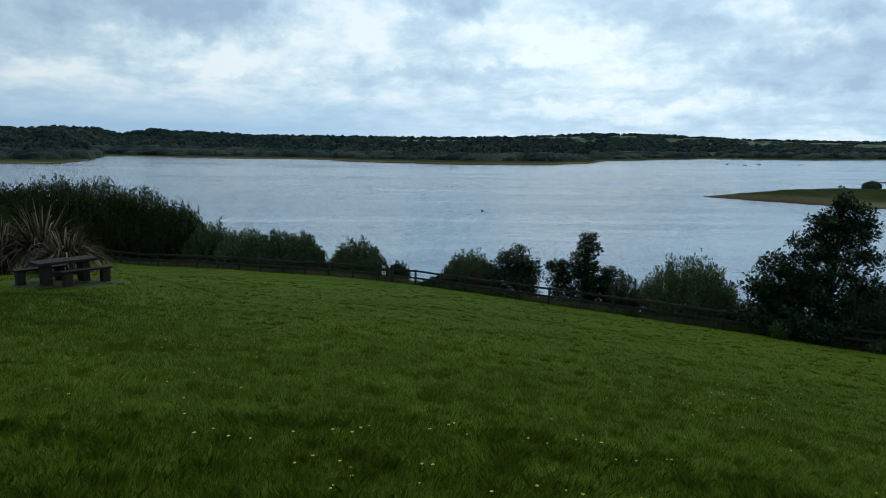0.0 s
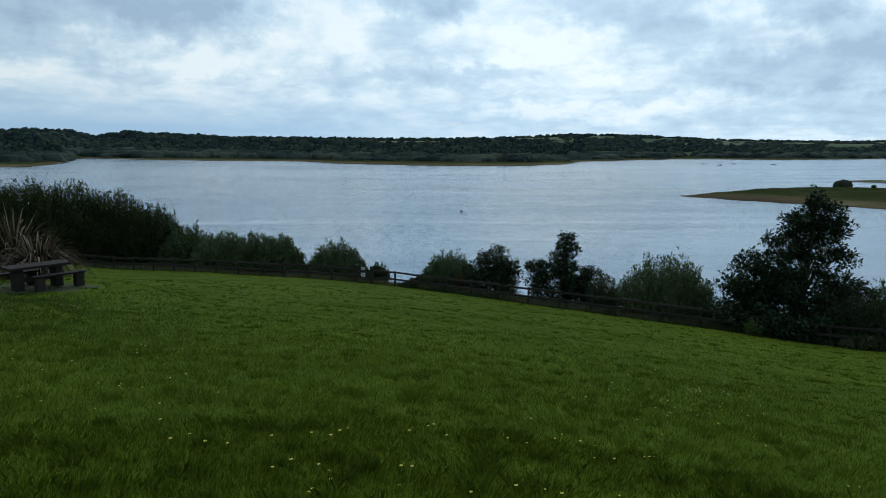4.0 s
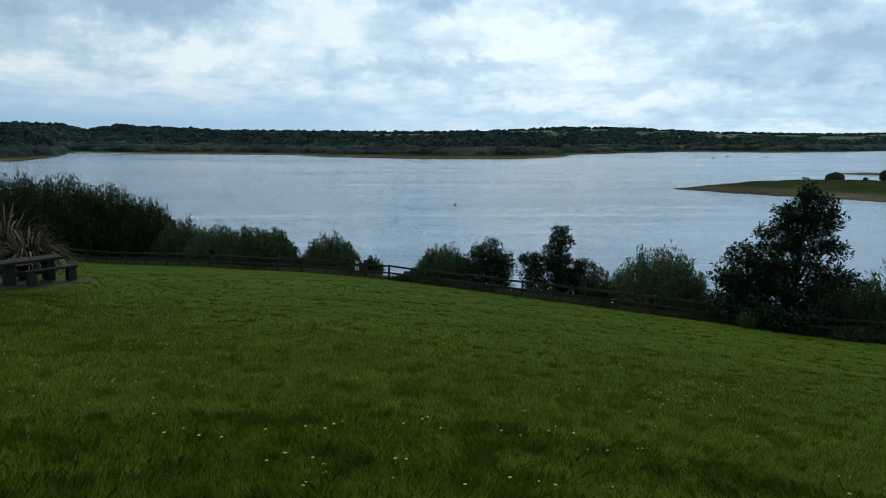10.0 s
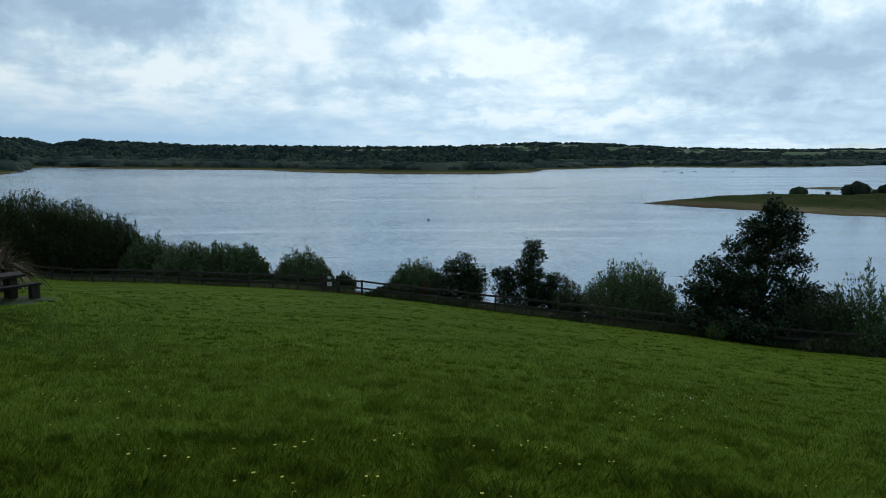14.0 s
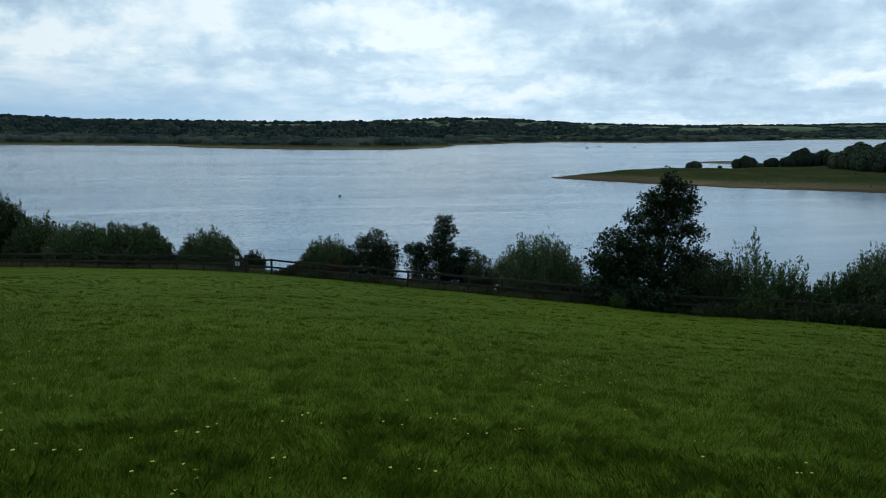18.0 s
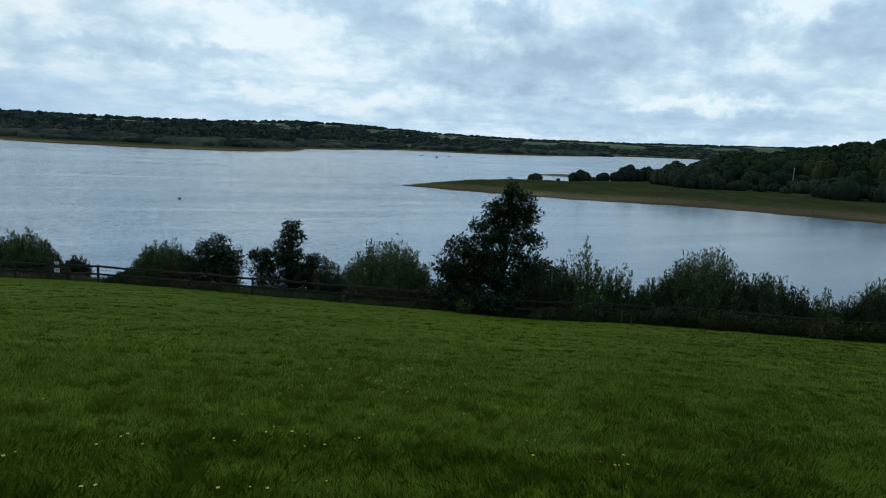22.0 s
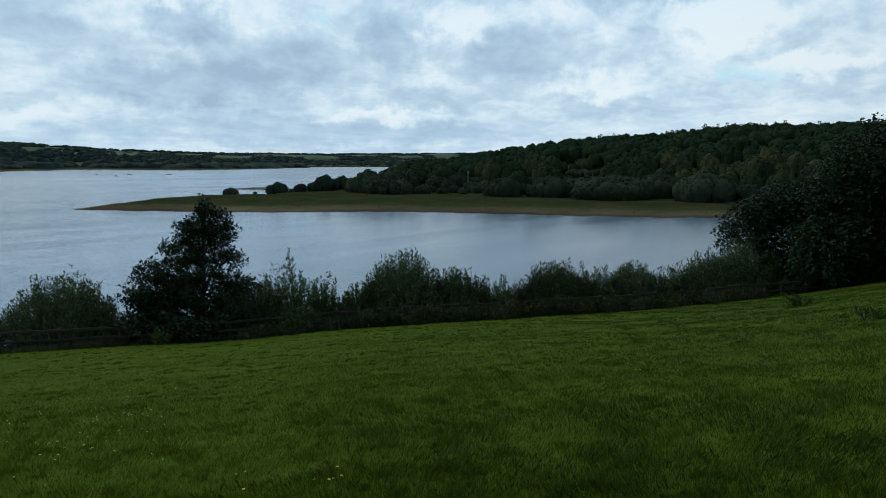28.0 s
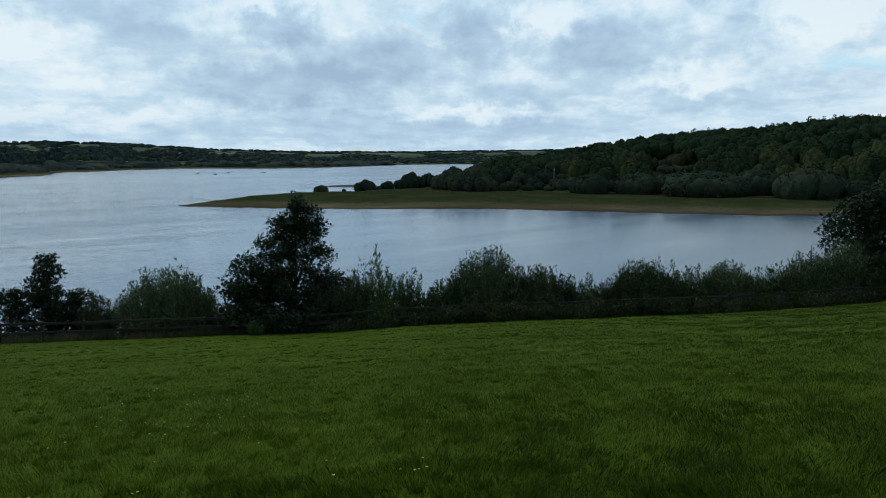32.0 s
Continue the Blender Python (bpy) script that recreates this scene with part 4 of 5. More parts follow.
BANK_SHRUBS = [(47.3, 3, -7.3, 5, "willow"), (49.8, 2.4, -8.8, 2.2, "bramble"), (51.8, 2.6, -8.7, 2.8, "willow"), (53.4, 2.4, -9.2, 2, "bramble"), (54.8, 2.8, -9.2, 3, "sapling"), (57.3, 2.6, -9.6, 1.8, "bramble"), (58.6, 2.4, -8.8, 2.4, "bramble"), (60.2, 2.8, -7.9, 4, "willow"), (62, 2.2, -8.7, 2.2, "bramble"), (63.6, 2.8, -7.8, 3.4, "sapling"), (65.2, 2.2, -8.6, 2.2, "bramble"), (66.5, 2.8, -7.8, 3.4, "willow"), (68, 2.2, -8.6, 2.4, "bramble"), (69.4, 2.8, -7.6, 3.6, "sapling"), (70.8, 2.2, -8.2, 2.4, "bramble"), (72.2, 3, -6.6, 4, "willow"), (74.4, 3, -5.6, 3.6, "willow")]
for i, (bearing, off, el, wide, kind) in enumerate(GATE_SHRUBS + BANK_SHRUBS):
    base = behind_fence(bearing, off)
    tall = height_to(base, el)
    if kind == "willow":
        shrub("willow_bush", "rounded grey-green willow bush beyond the wooden fence", base, wide, tall, int(125 * wide), 42, 0.18, WILLOW, 20 + i, spike=0.22)
    elif kind == "sapling":
        shrub("leafy_shrub", "loose green shrub with tall leafy shoots beyond the fence", base, wide, tall, int(60 * wide), 54, 0.19, SHOOTS, 20 + i, spike=0.44)
    else:
        shrub("bramble_bush", "low dark green bramble bush beside the fence", base, wide, tall, int(110 * wide), 32, 0.15, BRAMBLE, 20 + i, spike=0.26)

base = behind_fence(3.2, 1.2)
shrub("bramble_bush", "low dark green bramble bush beside the gate", behind_fence(-5.2, 1.0), 2.0, 0.9, 160, 26, 0.12, BRAMBLE, 78)
shrub("russet_shrub", "small reddish-brown shrub beside the fence", base, 0.7, 1.3, 30, 22, 0.11, RUSSET, 77)

# low brambles and rank weeds along the foot of the fence
rng = np.random.default_rng(14)
for bearing in list(np.arange(-26, -6, 1.3)) + list(np.arange(-1.0, 33, 1.5)) + list(np.arange(33.0, 76.5, 1.1)) + list(np.arange(76.5, 97, 1.3)):
    off = rng.uniform(0.3, 1.0)
    tall = rng.uniform(0.4, 0.75) if bearing < -5 else rng.uniform(0.2, 0.42)
    if bearing > 34:
        off, tall = rng.uniform(-0.35, 0.6) if bearing < 44 else rng.uniform(-0.75, 0.1), (0.30 + 0.4 * rng.random()) if bearing < 44 else (0.60 + 0.50 * rng.random()) if bearing < 66 else 0.5 + 0.7 * rng.random()
    base = behind_fence(bearing, off)
    if bearing < -5.6 or bearing > 76:
        base = on_ground(bearing, float(np.interp(bearing, _fine, _edge)) + (1.4 if bearing < 0 else 2.5))
        tall *= 1 if bearing < 0 else 2.2
    shrub("bramble", "low tangled bramble and weeds at the foot of the fence", base, rng.uniform(1.4, 2.5), tall, 80, 20, 0.19 if bearing > 34 else 0.13, BRAMBLE if rng.random() < 0.6 else THICKET, int(3000 + bearing * 10), deep=1.2, spike=0.45, group="brambles along the fence")

# young oaks
base = behind_fence(6.3, 2.8)
h = height_to(base, -8.3)
tree("young_oak", "bushy young oak with dark clumped leaves behind the fence", base, [(0, 0, h - 0.7, 1.0), (-0.9, 0, h * 0.55, 0.8), (0.9, 0.2, h * 0.55, 0.9), (0, -0.5, h * 0.45, 0.9), (-0.8, -0.3, h * 0.22, 0.9), (0.8, -0.3, h * 0.22, 0.9)], 0.21, 20, 0.17, OAK, 0.07, 3, group="young trees behind the fence", dense=18)
base = behind_fence(12.4, 2.8)
h = height_to(base, -6.7)
tree("young_oak", "slender young oak with a narrow leading top behind the fence", base, [(0.1, 0, h - 0.35, 0.42), (0.1, 0, h - 1.1, 0.65), (-0.3, 0, h * 0.58, 0.95), (-1.7, 0.1, h * 0.56, 0.55), (-1.5, 0, h * 0.4, 0.8), (1.4, 0.1, h * 0.42, 0.75), (0.2, -0.4, h * 0.38, 1.1), (-1.2, -0.3, h * 0.18, 0.9), (0.2, -0.3, h * 0.18, 1.0), (1.4, -0.3, h * 0.18, 0.9)], 0.20, 20, 0.17, OAK, 0.08, 4, group="young trees behind the fence", dense=18)
base = behind_fence(30.6, 2.6)
h = height_to(base, -2.8)
tree("alder_tree", "tall dark broad-leaved tree with gaps in its crown behind the fence", base, [
    (0.4, 0, h - 0.5, 0.6), (0.3, 0, h - 1.3, 0.85), (1.1, 0, h - 1.1, 0.6), (1.6, 0, h - 1.8, 0.6), (-0.6, 0, h - 1.5, 0.7), (-0.2, 0.2, h - 2.2, 0.95), (1.0, 0, h - 2.0, 0.8), (-1.3, 0, h * 0.64, 0.8), (1.5, 0.1, h * 0.58, 0.65), (0.1, 0.3, h * 0.56, 1.1)] + [
    (-2.4, 0, h * 0.52, 0.8), (-1.4, -0.4, h * 0.45, 1.2), (2.1, 0, h * 0.66 - 0.8, 0.5), (1.3, -0.3, h * 0.38, 1.1), (-3.2, 0, h * 0.40, 0.95), (-2.4, -0.3, h * 0.26, 1.1), (-0.4, -0.6, h * 0.30, 1.3), (1.6, -0.2, h * 0.22, 1.1), (2.3, 0, h * 0.36, 0.7), (0, -0.8, h * 0.16, 1.3), (-3.3, -0.4, h * 0.18, 1.1), (-1.9, 0.3, h * 0.30, 1.0), (-2.7, 0.3, h * 0.33, 0.8), (-1.0, 0.2, h * 0.38, 1.0), (-1.7, -0.6, h * 0.12, 1.1), (2.7, -0.3, h * 0.14, 1.0), (3.0, 0, h * 0.30, 0.6), (-1.6, -2.3, h * 0.17, 0.8), (-0.4, -2.6, h * 0.15, 0.85), (-2.6, -1.6, h * 0.20, 0.8), (0.8, -2.4, h * 0.16, 0.8)],
    0.24, 26, 0.18, OAK, 0.16, 5, dense=11.5)

# tall trees at the corner of the field
# the last three stand out of view, added to shade the right lawn
for i, (bearing, off, el, limbs_n, reach) in enumerate(((75.6, 6, -1.9, 9, 1.5), (78.4, 7, -0.6, 10, 1.7), (82.3, 4, 2.7, 12, 1.9), (84.7, 6, 4.3, 12, 1.7), (86.9, 4, 5.7, 12, 2.3), (92, 5, 8.0, 10, 2.6), (98, 3, 10.0, 10, 2.7), (105, 0, 12.0, 10, 2.8), (113, -2, 12.0, 10, 2.8))):
    x, y = polar(bearing, 46 + off)
    base = Vector((x, y, float(ground_z(x, y))))
    h = height_to(base, el)
    rng = np.random.default_rng(60 + i)
    limbs = [(0, 0, h - reach * 0.75, reach * 0.8)]
    for k in range(limbs_n * 2):
        t, z = rng.uniform(0, 6.28), rng.uniform(0.10, 0.86)
        q = (1.05 - z) * h * 0.30 + 0.5
        limbs.append((q * math.cos(t), q * math.sin(t), h * z, reach * rng.uniform(0.75, 1.05)))
    tree("corner_tree", "tall dark leafy tree at the corner of the field", base, limbs, 0.46, 15, 0.30, OAK, 0.22, 70 + i, group="trees at the field corner", dense=7.5 if bearing < 90 else 5.0)

for i, (bearing, r, tall) in enumerate(((76.5, 49, 3.4), (79.5, 50, 4.0), (82.5, 50, 4.5), (85.5, 50, 4.5), (88.5, 50, 5.0), (92, 50, 5.0), (96, 52, 5.0))):
    shrub("corner_bush", "dense dark undergrowth below the tall corner trees", on_ground(bearing, r), 4.6, tall, 330, 40, 0.24, OAK, 90 + i, deep=3, spike=0.2, group="undergrowth at the field corner")

# the long bank of willows on the other side of the gate
for i, (bearing, r, el, wide) in enumerate(((-37, 52, -2.6, 9), (-33, 60, -2.9, 8), (-30.2, 61, -2.4, 8), (-27.2, 61, -2.5, 8), (-24.4, 60, -3.3, 7), (-21.9, 58, -4.4, 6), (-19.2, 55, -6.1, 4.5), (-16.6, 52, -6.6, 4.5), (-13.9, 50, -6.9, 4.0), (-12.0, 48.5, -7.1, 3.2))):
    base = on_ground(bearing, r)
    tall = height_to(base, el)
    shrub("willow_thicket", "dense dark green willow thicket beyond the fence", base, wide, tall, int(112 * wide), 46, 0.23, WILLOW if i > 5 else THICKET, 130 + i, deep=5, spike=0.22 if i > 5 else 0.11, group="willow thicket along the fence")

# ---------------- fence and gate ----------------
FU = Vector((math.cos(radians(FENCE_BEARING)), -math.sin(radians(FENCE_BEARING)), 0))
FN = Vector((math.sin(radians(FENCE_BEARING)), math.cos(radians(FENCE_BEARING)), 0))
GATE = FN * FENCE_OFF + FU * (FENCE_OFF * math.tan(radians(-5.6 - FENCE_BEARING)))
LEFT = Vector((-25.0 - GATE.x, 50.1 - GATE.y, 0)).normalized()


def post_mesh():
    bm = bmesh.new()
    box(bm, (0.10, 0.10, 1.5), (0, 0, 0.20), bevel=0.012)
    me = bpy.data.meshes.new("post")
    bm.to_mesh(me)
    bm.free()
    me.materials.append(POST_WOOD)
    return me


def rail_mesh(length):
    bm = bmesh.new()
    box(bm, (length, 0.040, 0.11), (0, 0, 0), bevel=0.008)
    me = bpy.data.meshes.new("rail")
    bm.to_mesh(me)
    bm.free()
    me.materials.append(FENCE_WOOD)
    return me


POST, RAIL = post_mesh(), rail_mesh(1.84)


def fence(start, way, bays, label, first=0):
    ob = tagged(new("fence"), label, "fence", "fences along the lawn")
    ob.location = start
    rng = np.random.default_rng(bays)
    spots = []
    for k in range(bays + 1):
        p = start + way * (1.8 * k)
        p.z = float(ground_z(p.x, p.y)) + rng.uniform(-0.03, 0.03)
        spots.append(p)
    ob.location.z = spots[0].z
    for k, p in enumerate(spots):
        q = child("post", POST, ob)
        q.matrix_local = Matrix.Translation(p - ob.location) @ pose(0, 0, 0, rng.uniform(-2, 2), rng.uniform(-2, 2), math.degrees(math.atan2(way.y, way.x)))
    for a, b in zip(spots, spots[1:]):
        for high in (0.86, 0.44):
            d = b - a
            side = Vector((-way.y, way.x, 0)) * 0.07
            if side.y > 0:
                side = -side
            m = Matrix.Translation((a + b) / 2 - ob.location + Vector((0, 0, high + rng.uniform(-0.02, 0.02))) + side)
            m = m @ d.to_track_quat("X", "Z").to_matrix().to_4x4() @ pose(0, 0, 0, rng.uniform(-3, 3), rng.uniform(-0.8, 0.8), 0)
            child("rail", RAIL, ob).matrix_local = m
    return ob


fence(GATE + FU * 1.2, FU, 34, "weathered two-rail wooden fence along the foot of the lawn")
fence(GATE.copy(), LEFT, 24, "weathered two-rail wooden fence in front of the willows")

gate = tagged(new("gate"), "small dark wooden gate between two stout posts", "gate")
gate.location = (GATE.x, GATE.y, float(ground_z(GATE.x, GATE.y)))
turn = Matrix.Rotation(math.atan2(FU.y, FU.x), 4, "Z")
for along in (-0.02, 1.18):
    part("gatepost", box(bmesh.new(), (0.17, 0.17, 1.7), Vector(FU * along) + Vector((0, 0, 0.30)), turn, 0.02), POST_WOOD, gate)
for high in (0.25, 0.46, 0.67, 0.88):
    part("bar", box(bmesh.new(), (1.0, 0.04, 0.08), Vector(FU * 0.58) + Vector((0, 0, high)), turn, 0.008), FENCE_WOOD, gate)
part("brace", box(bmesh.new(), (1.15, 0.03, 0.08), Vector(FU * 0.58) + Vector((0, 0, 0.68)) - FN * 0.04, turn @ Matrix.Rotation(radians(36), 4, "Y"), 0.008), FENCE_WOOD, gate)
for high, w, hh in ((0.98, 0.26, 0.16), (0.58, 0.33, 0.24)):
    c = GATE + FU * 0.62 - FN * 0.16
    s = tagged(new("notice"), "small white notice board with dark writing on the gate", "sign", "notices on the gate")
    s.location = (c.x, c.y, gate.location.z + high)
    board = part("board", box(bmesh.new(), (w, 0.015, hh), (0, 0, 0), turn, 0.004), SIGN_WHITE, s)
    for k in range(3):
        part("line", box(bmesh.new(), (w * (0.75 - 0.15 * k), 0.006, hh * 0.10), Vector((0, 0, hh * (0.25 - 0.24 * k))) - FN * 0.012, turn), SIGN_INK, board, "dark line of writing")

# ---------------- picnic table and benches ----------------
TABLE = on_ground(-29.9, 23.3)
def picnic(name, label, category, centre, length, wide, high, thick, leg_at, leg, planks):
    ob = tagged(new(name), label, category, "picnic set on the lawn")
    ob.location = (centre.x, centre.y, float(ground_z(centre.x, centre.y)))
    rot = Matrix.Rotation(PICNIC, 4, "Z")
    for k in range(planks):
        pw = wide / planks
        off = rot @ Vector((0, (k - (planks - 1) / 2) * pw, high - thick / 2))
        part("plank", box(bmesh.new(), (length, pw - 0.012, thick), off, rot, 0.012), TABLE_WOOD, ob)
    for s in (-1, 1):
        off = rot @ Vector((s * leg_at, 0, (high - thick) / 2 - 0.15))
        part("leg", box(bmesh.new(), (leg[0], leg[1], high - thick + 0.3), off, rot, 0.02), BLOCK_WOOD, ob)
    if planks > 2:
        part("stretcher", box(bmesh.new(), (leg_at * 2, 0.09, 0.14), rot @ Vector((0, 0, 0.30)), rot, 0.015), BLOCK_WOOD, ob)
    return ob


PICNIC = radians(29.9 + 20)
ax_p = Vector((math.cos(PICNIC), math.sin(PICNIC), 0))
ax_q = Vector((math.sin(PICNIC), -math.cos(PICNIC), 0))
picnic("picnic_table", "heavy weathered wooden picnic table on two block legs", "table", TABLE, 1.72, 0.75, 0.73, 0.08, 0.54, (0.22, 0.46), 4)
picnic("bench", "heavy weathered wooden bench beside the picnic table", "bench", TABLE + ax_q * 0.62 + ax_p * 0.38, 1.45, 0.30, 0.47, 0.06, 0.55, (0.24, 0.24), 2)
picnic("bench", "heavy weathered wooden bench beside the picnic table", "bench", TABLE - ax_q * 0.62 - ax_p * 0.48, 1.45, 0.30, 0.47, 0.06, 0.55, (0.24, 0.24), 2)


def draped(name, label, category, cx, cy, a, b, mat, lift=0.012, steps=14):
    """A thin worn patch that follows the ground, with an uneven rim."""
    vs, fs = [(cx, cy, float(ground_z(cx, cy)) + lift)], []
    for k in range(steps * 3):
        t = 2 * math.pi * k / (steps * 3)
        w = 1 + 0.13 * math.sin(3 * t + 1) + 0.09 * math.sin(7 * t)
        for q in (0.34, 0.67, 1.0):
            x, y = cx + a * w * q * math.cos(t), cy + b * w * q * math.sin(t)
            vs.append((x, y, float(ground_z(x, y)) + lift * (1 if q < 1 else -0.5)))
    n = steps * 3
    for k in range(n):
        i, j = 1 + 3 * k, 1 + 3 * ((k + 1) % n)
        fs.extend([(0, i, j, j), (i, i + 1, j + 1, j), (i + 1, i + 2, j + 2, j + 1)])
    bm = bmesh.new()
    pts = [bm.verts.new(p) for p in vs]
    for f in fs:
        bm.faces.new([pts[q] for q in dict.fromkeys(f)])
    me = bpy.data.meshes.new(name)
    bm.to_mesh(me)
    bm.free()
    me.materials.append(mat)
    return tagged(new(name, me), label, category, kind="structure")


draped("worn_ground", "bare trodden earth round the picnic table", "ground", TABLE.x, TABLE.y, 2.0, 0.9, GRAVEL)


def flax(base, count, length, seed, label):
    """New Zealand flax: stiff sword blades that arch over at the tip."""
    rng = np.random.default_rng(seed)
    ob = tagged(new("flax_clump"), label, "flax", "flax clumps behind the table")
    ob.location = base
    for i in range(count):
        t = rng.uniform(0, 2 * math.pi)
        ln = length * rng.uniform(0.65, 1.15)
        q = child("blade", BLADES[rng.integers(0, len(BLADES))], ob)
        q.matrix_local = Matrix.Translation((0.3 * rng.random() * math.cos(t), 0.3 * rng.random() * math.sin(t), 0)) @ Matrix.Rotation(t, 4, "Z") @ Matrix.Diagonal((ln, rng.uniform(0.8, 1.4), ln, 1))
    return ob


def blade_mesh(lean, w):
    vs, fs = [], []
    for k in range(7):
        q = k / 6
        p = np.array([lean * (0.22 * q + 0.30 * q * q), 0, q * (1.0 - 0.12 * lean) - 0.44 * lean ** 1.6 * q ** 3.2])
        ww = w * (1 - 0.85 * q ** 2.2)
        vs.extend([p - (0, ww, -ww * 0.3), p, p + (0, ww, ww * 0.3)])
    for k in range(6):
        for j in (0, 1):
            fs.append((3 * k + j, 3 * k + j + 1, 3 * k + j + 4, 3 * k + j + 3))
    return mesh_of("blade", vs, fs, (FLAX,))


BLADES = [blade_mesh(0.42 + 0.088 * k, 0.026 + 0.006 * (k % 4)) for k in range(16)]
flax(on_ground(-31.2, 28.5), 480, 2.9, 8, "tall flax clump with brown and green sword-shaped leaves")
flax(on_ground(-29.7, 26.0), 420, 1.85, 9, "smaller flax clump with pale dying leaves behind the table")
flax(on_ground(-33.9, 28.4), 320, 2.5, 10, "tall flax clump with brown and green sword-shaped leaves")

# ---------------- peninsula bushes, wooded hill, far woods ----------------


def sprays(places, normals, size, rng, ragged=0.2):
    """Leaf sprays that lie on a crown's surface, facing outwards."""
    n = len(places)
    nor = unit(unit(normals) + rng.normal(size=(n, 3)) * ragged)
    a = unit(np.cross(nor, rng.normal(size=(n, 3))))
    b = np.cross(nor, a)
    s = (size * rng.uniform(0.6, 1.35, n))[:, None]
    v = np.stack([places - a * s * 0.5, places + b * s * 0.42 + nor * s * 0.1, places + a * s * 0.5, places - b * s * 0.42 - nor * s * 0.1], 1)
    return v.reshape(-1, 3), np.arange(n * 4).reshape(n, 4)


def lobed_crown(rng, wide, tall, lobes_n, count, card, domed=False):
    """Solid rounded boughs, each a lumpy ball, with leaf sprays over them; arrays of verts and faces."""
    el, sides = np.radians([-50, -15, 15, 42, 66, 84]), 10
    made = []
    balls = []
    for k in range(lobes_n):
        t, out = rng.uniform(0, 6.28), math.sqrt(rng.random()) * (0.66 if domed else 0.58)
        high = (0.44 * (1 - out * out * 1.1)) if domed else (rng.uniform(0.30, 0.66) * (1 - 0.40 * out))
        balls.append((out * math.cos(t) * wide / 2, out * math.sin(t) * wide / 2, max(high, 0.16) * tall, rng.uniform(0.34, 0.46)))
    balls[0] = (0.0, 0.0, tall * 0.62 if not domed else tall * 0.5, 0.38)
    for bx, by, bz, size in balls:
        rx, rz = size * wide / 2, size * tall * (1.0 if domed else 0.9)
        t = np.arange(sides) * 2 * np.pi / sides + rng.uniform(0, 6.28)
        lump = rng.uniform(0.86, 1.08, (6, sides))
        lump[5] = lump[5].mean()
        v = np.stack([np.cos(el)[:, None] * np.cos(t) * lump * rx + bx, np.cos(el)[:, None] * np.sin(t) * lump * rx + by, np.sin(el)[:, None] * lump * rz + bz], -1).reshape(-1, 3)
        k = np.arange(sides)
        f = np.concatenate([np.stack([i * sides + k, i * sides + (k + 1) % sides, (i + 1) * sides + (k + 1) % sides, (i + 1) * sides + k], -1) for i in range(5)])
        cap = np.array([(5 * sides + i, 5 * sides + i + 1, 5 * sides + sides - 2 - i, 5 * sides + sides - 1 - i) for i in range(sides // 2 - 1)])
        made.append((v, np.concatenate([f, cap])))
        n = count // lobes_n
        d = unit(rng.normal(size=(n, 3)) + np.array([0, 0, 0.4]))
        made.append(sprays(d * np.array([rx, rx, rz]) * rng.uniform(0.94, 1.10, (n, 1)) + np.array([bx, by, bz]), d, card, rng, 0.38))
    v, f = joined(made)
    v[:, 2] = np.maximum(v[:, 2], -0.6)
    return v, f


def far_tree(name, label, category, group, kind, seed, wide, tall, count, card, mat, lobes_n=16, domed=False):
    rng = np.random.default_rng(seed)
    ob = tagged(new(name), label, category, group, kind)
    v, f = lobed_crown(rng, wide, tall, lobes_n, count, card, domed)
    child("crown", mesh_of("crown", v, f, (mat,), None, True), ob)
    bm = bmesh.new()
    tube(bm, [Vector((0, 0, -0.8)), Vector((0.1, 0, tall * 0.3)), Vector((0, 0.1, tall * 0.6))], [0.03 * tall, 0.022 * tall, 0.006 * tall], 6)
    part("trunk", bm, BARK, ob)
    return ob


PROTO = [far_tree("lakeside_bush", "rounded grey-green bush on the grassy peninsula", "bush", "bushes on the peninsula", "", 200 + i, 7.0, 5.6, 2200, 0.50, SCRUB, 14, True) for i in range(4)]
DOME = far_tree("willow_dome", "broad low dome of grey-green willow on the peninsula", "bush", "bushes on the peninsula", "", 206, 26.0, 8.6, 6500, 0.85, SCRUB, 34, True)
TREES = [far_tree("woodland_tree", "dark green broad-leaved tree on the wooded hill", "tree", "trees on the wooded hill", "", 210 + i, 10.0, 11.0, 1900, 0.80, WOODLAND, 18) for i in range(5)]
rng = np.random.default_rng(12)


def set_copy(ob, bearing, r, scale, used):
    p = on_ground(bearing, r)
    if id(ob) in used:
        ob = copy_thing(ob, Matrix.Translation(p))
    used.add(id(ob))
    ob.matrix_basis = Matrix.Translation(p) @ Matrix.Rotation(rng.uniform(0, 6.28), 4, "Z") @ Matrix.Diagonal((*scale, 1))
    return ob


used = set()
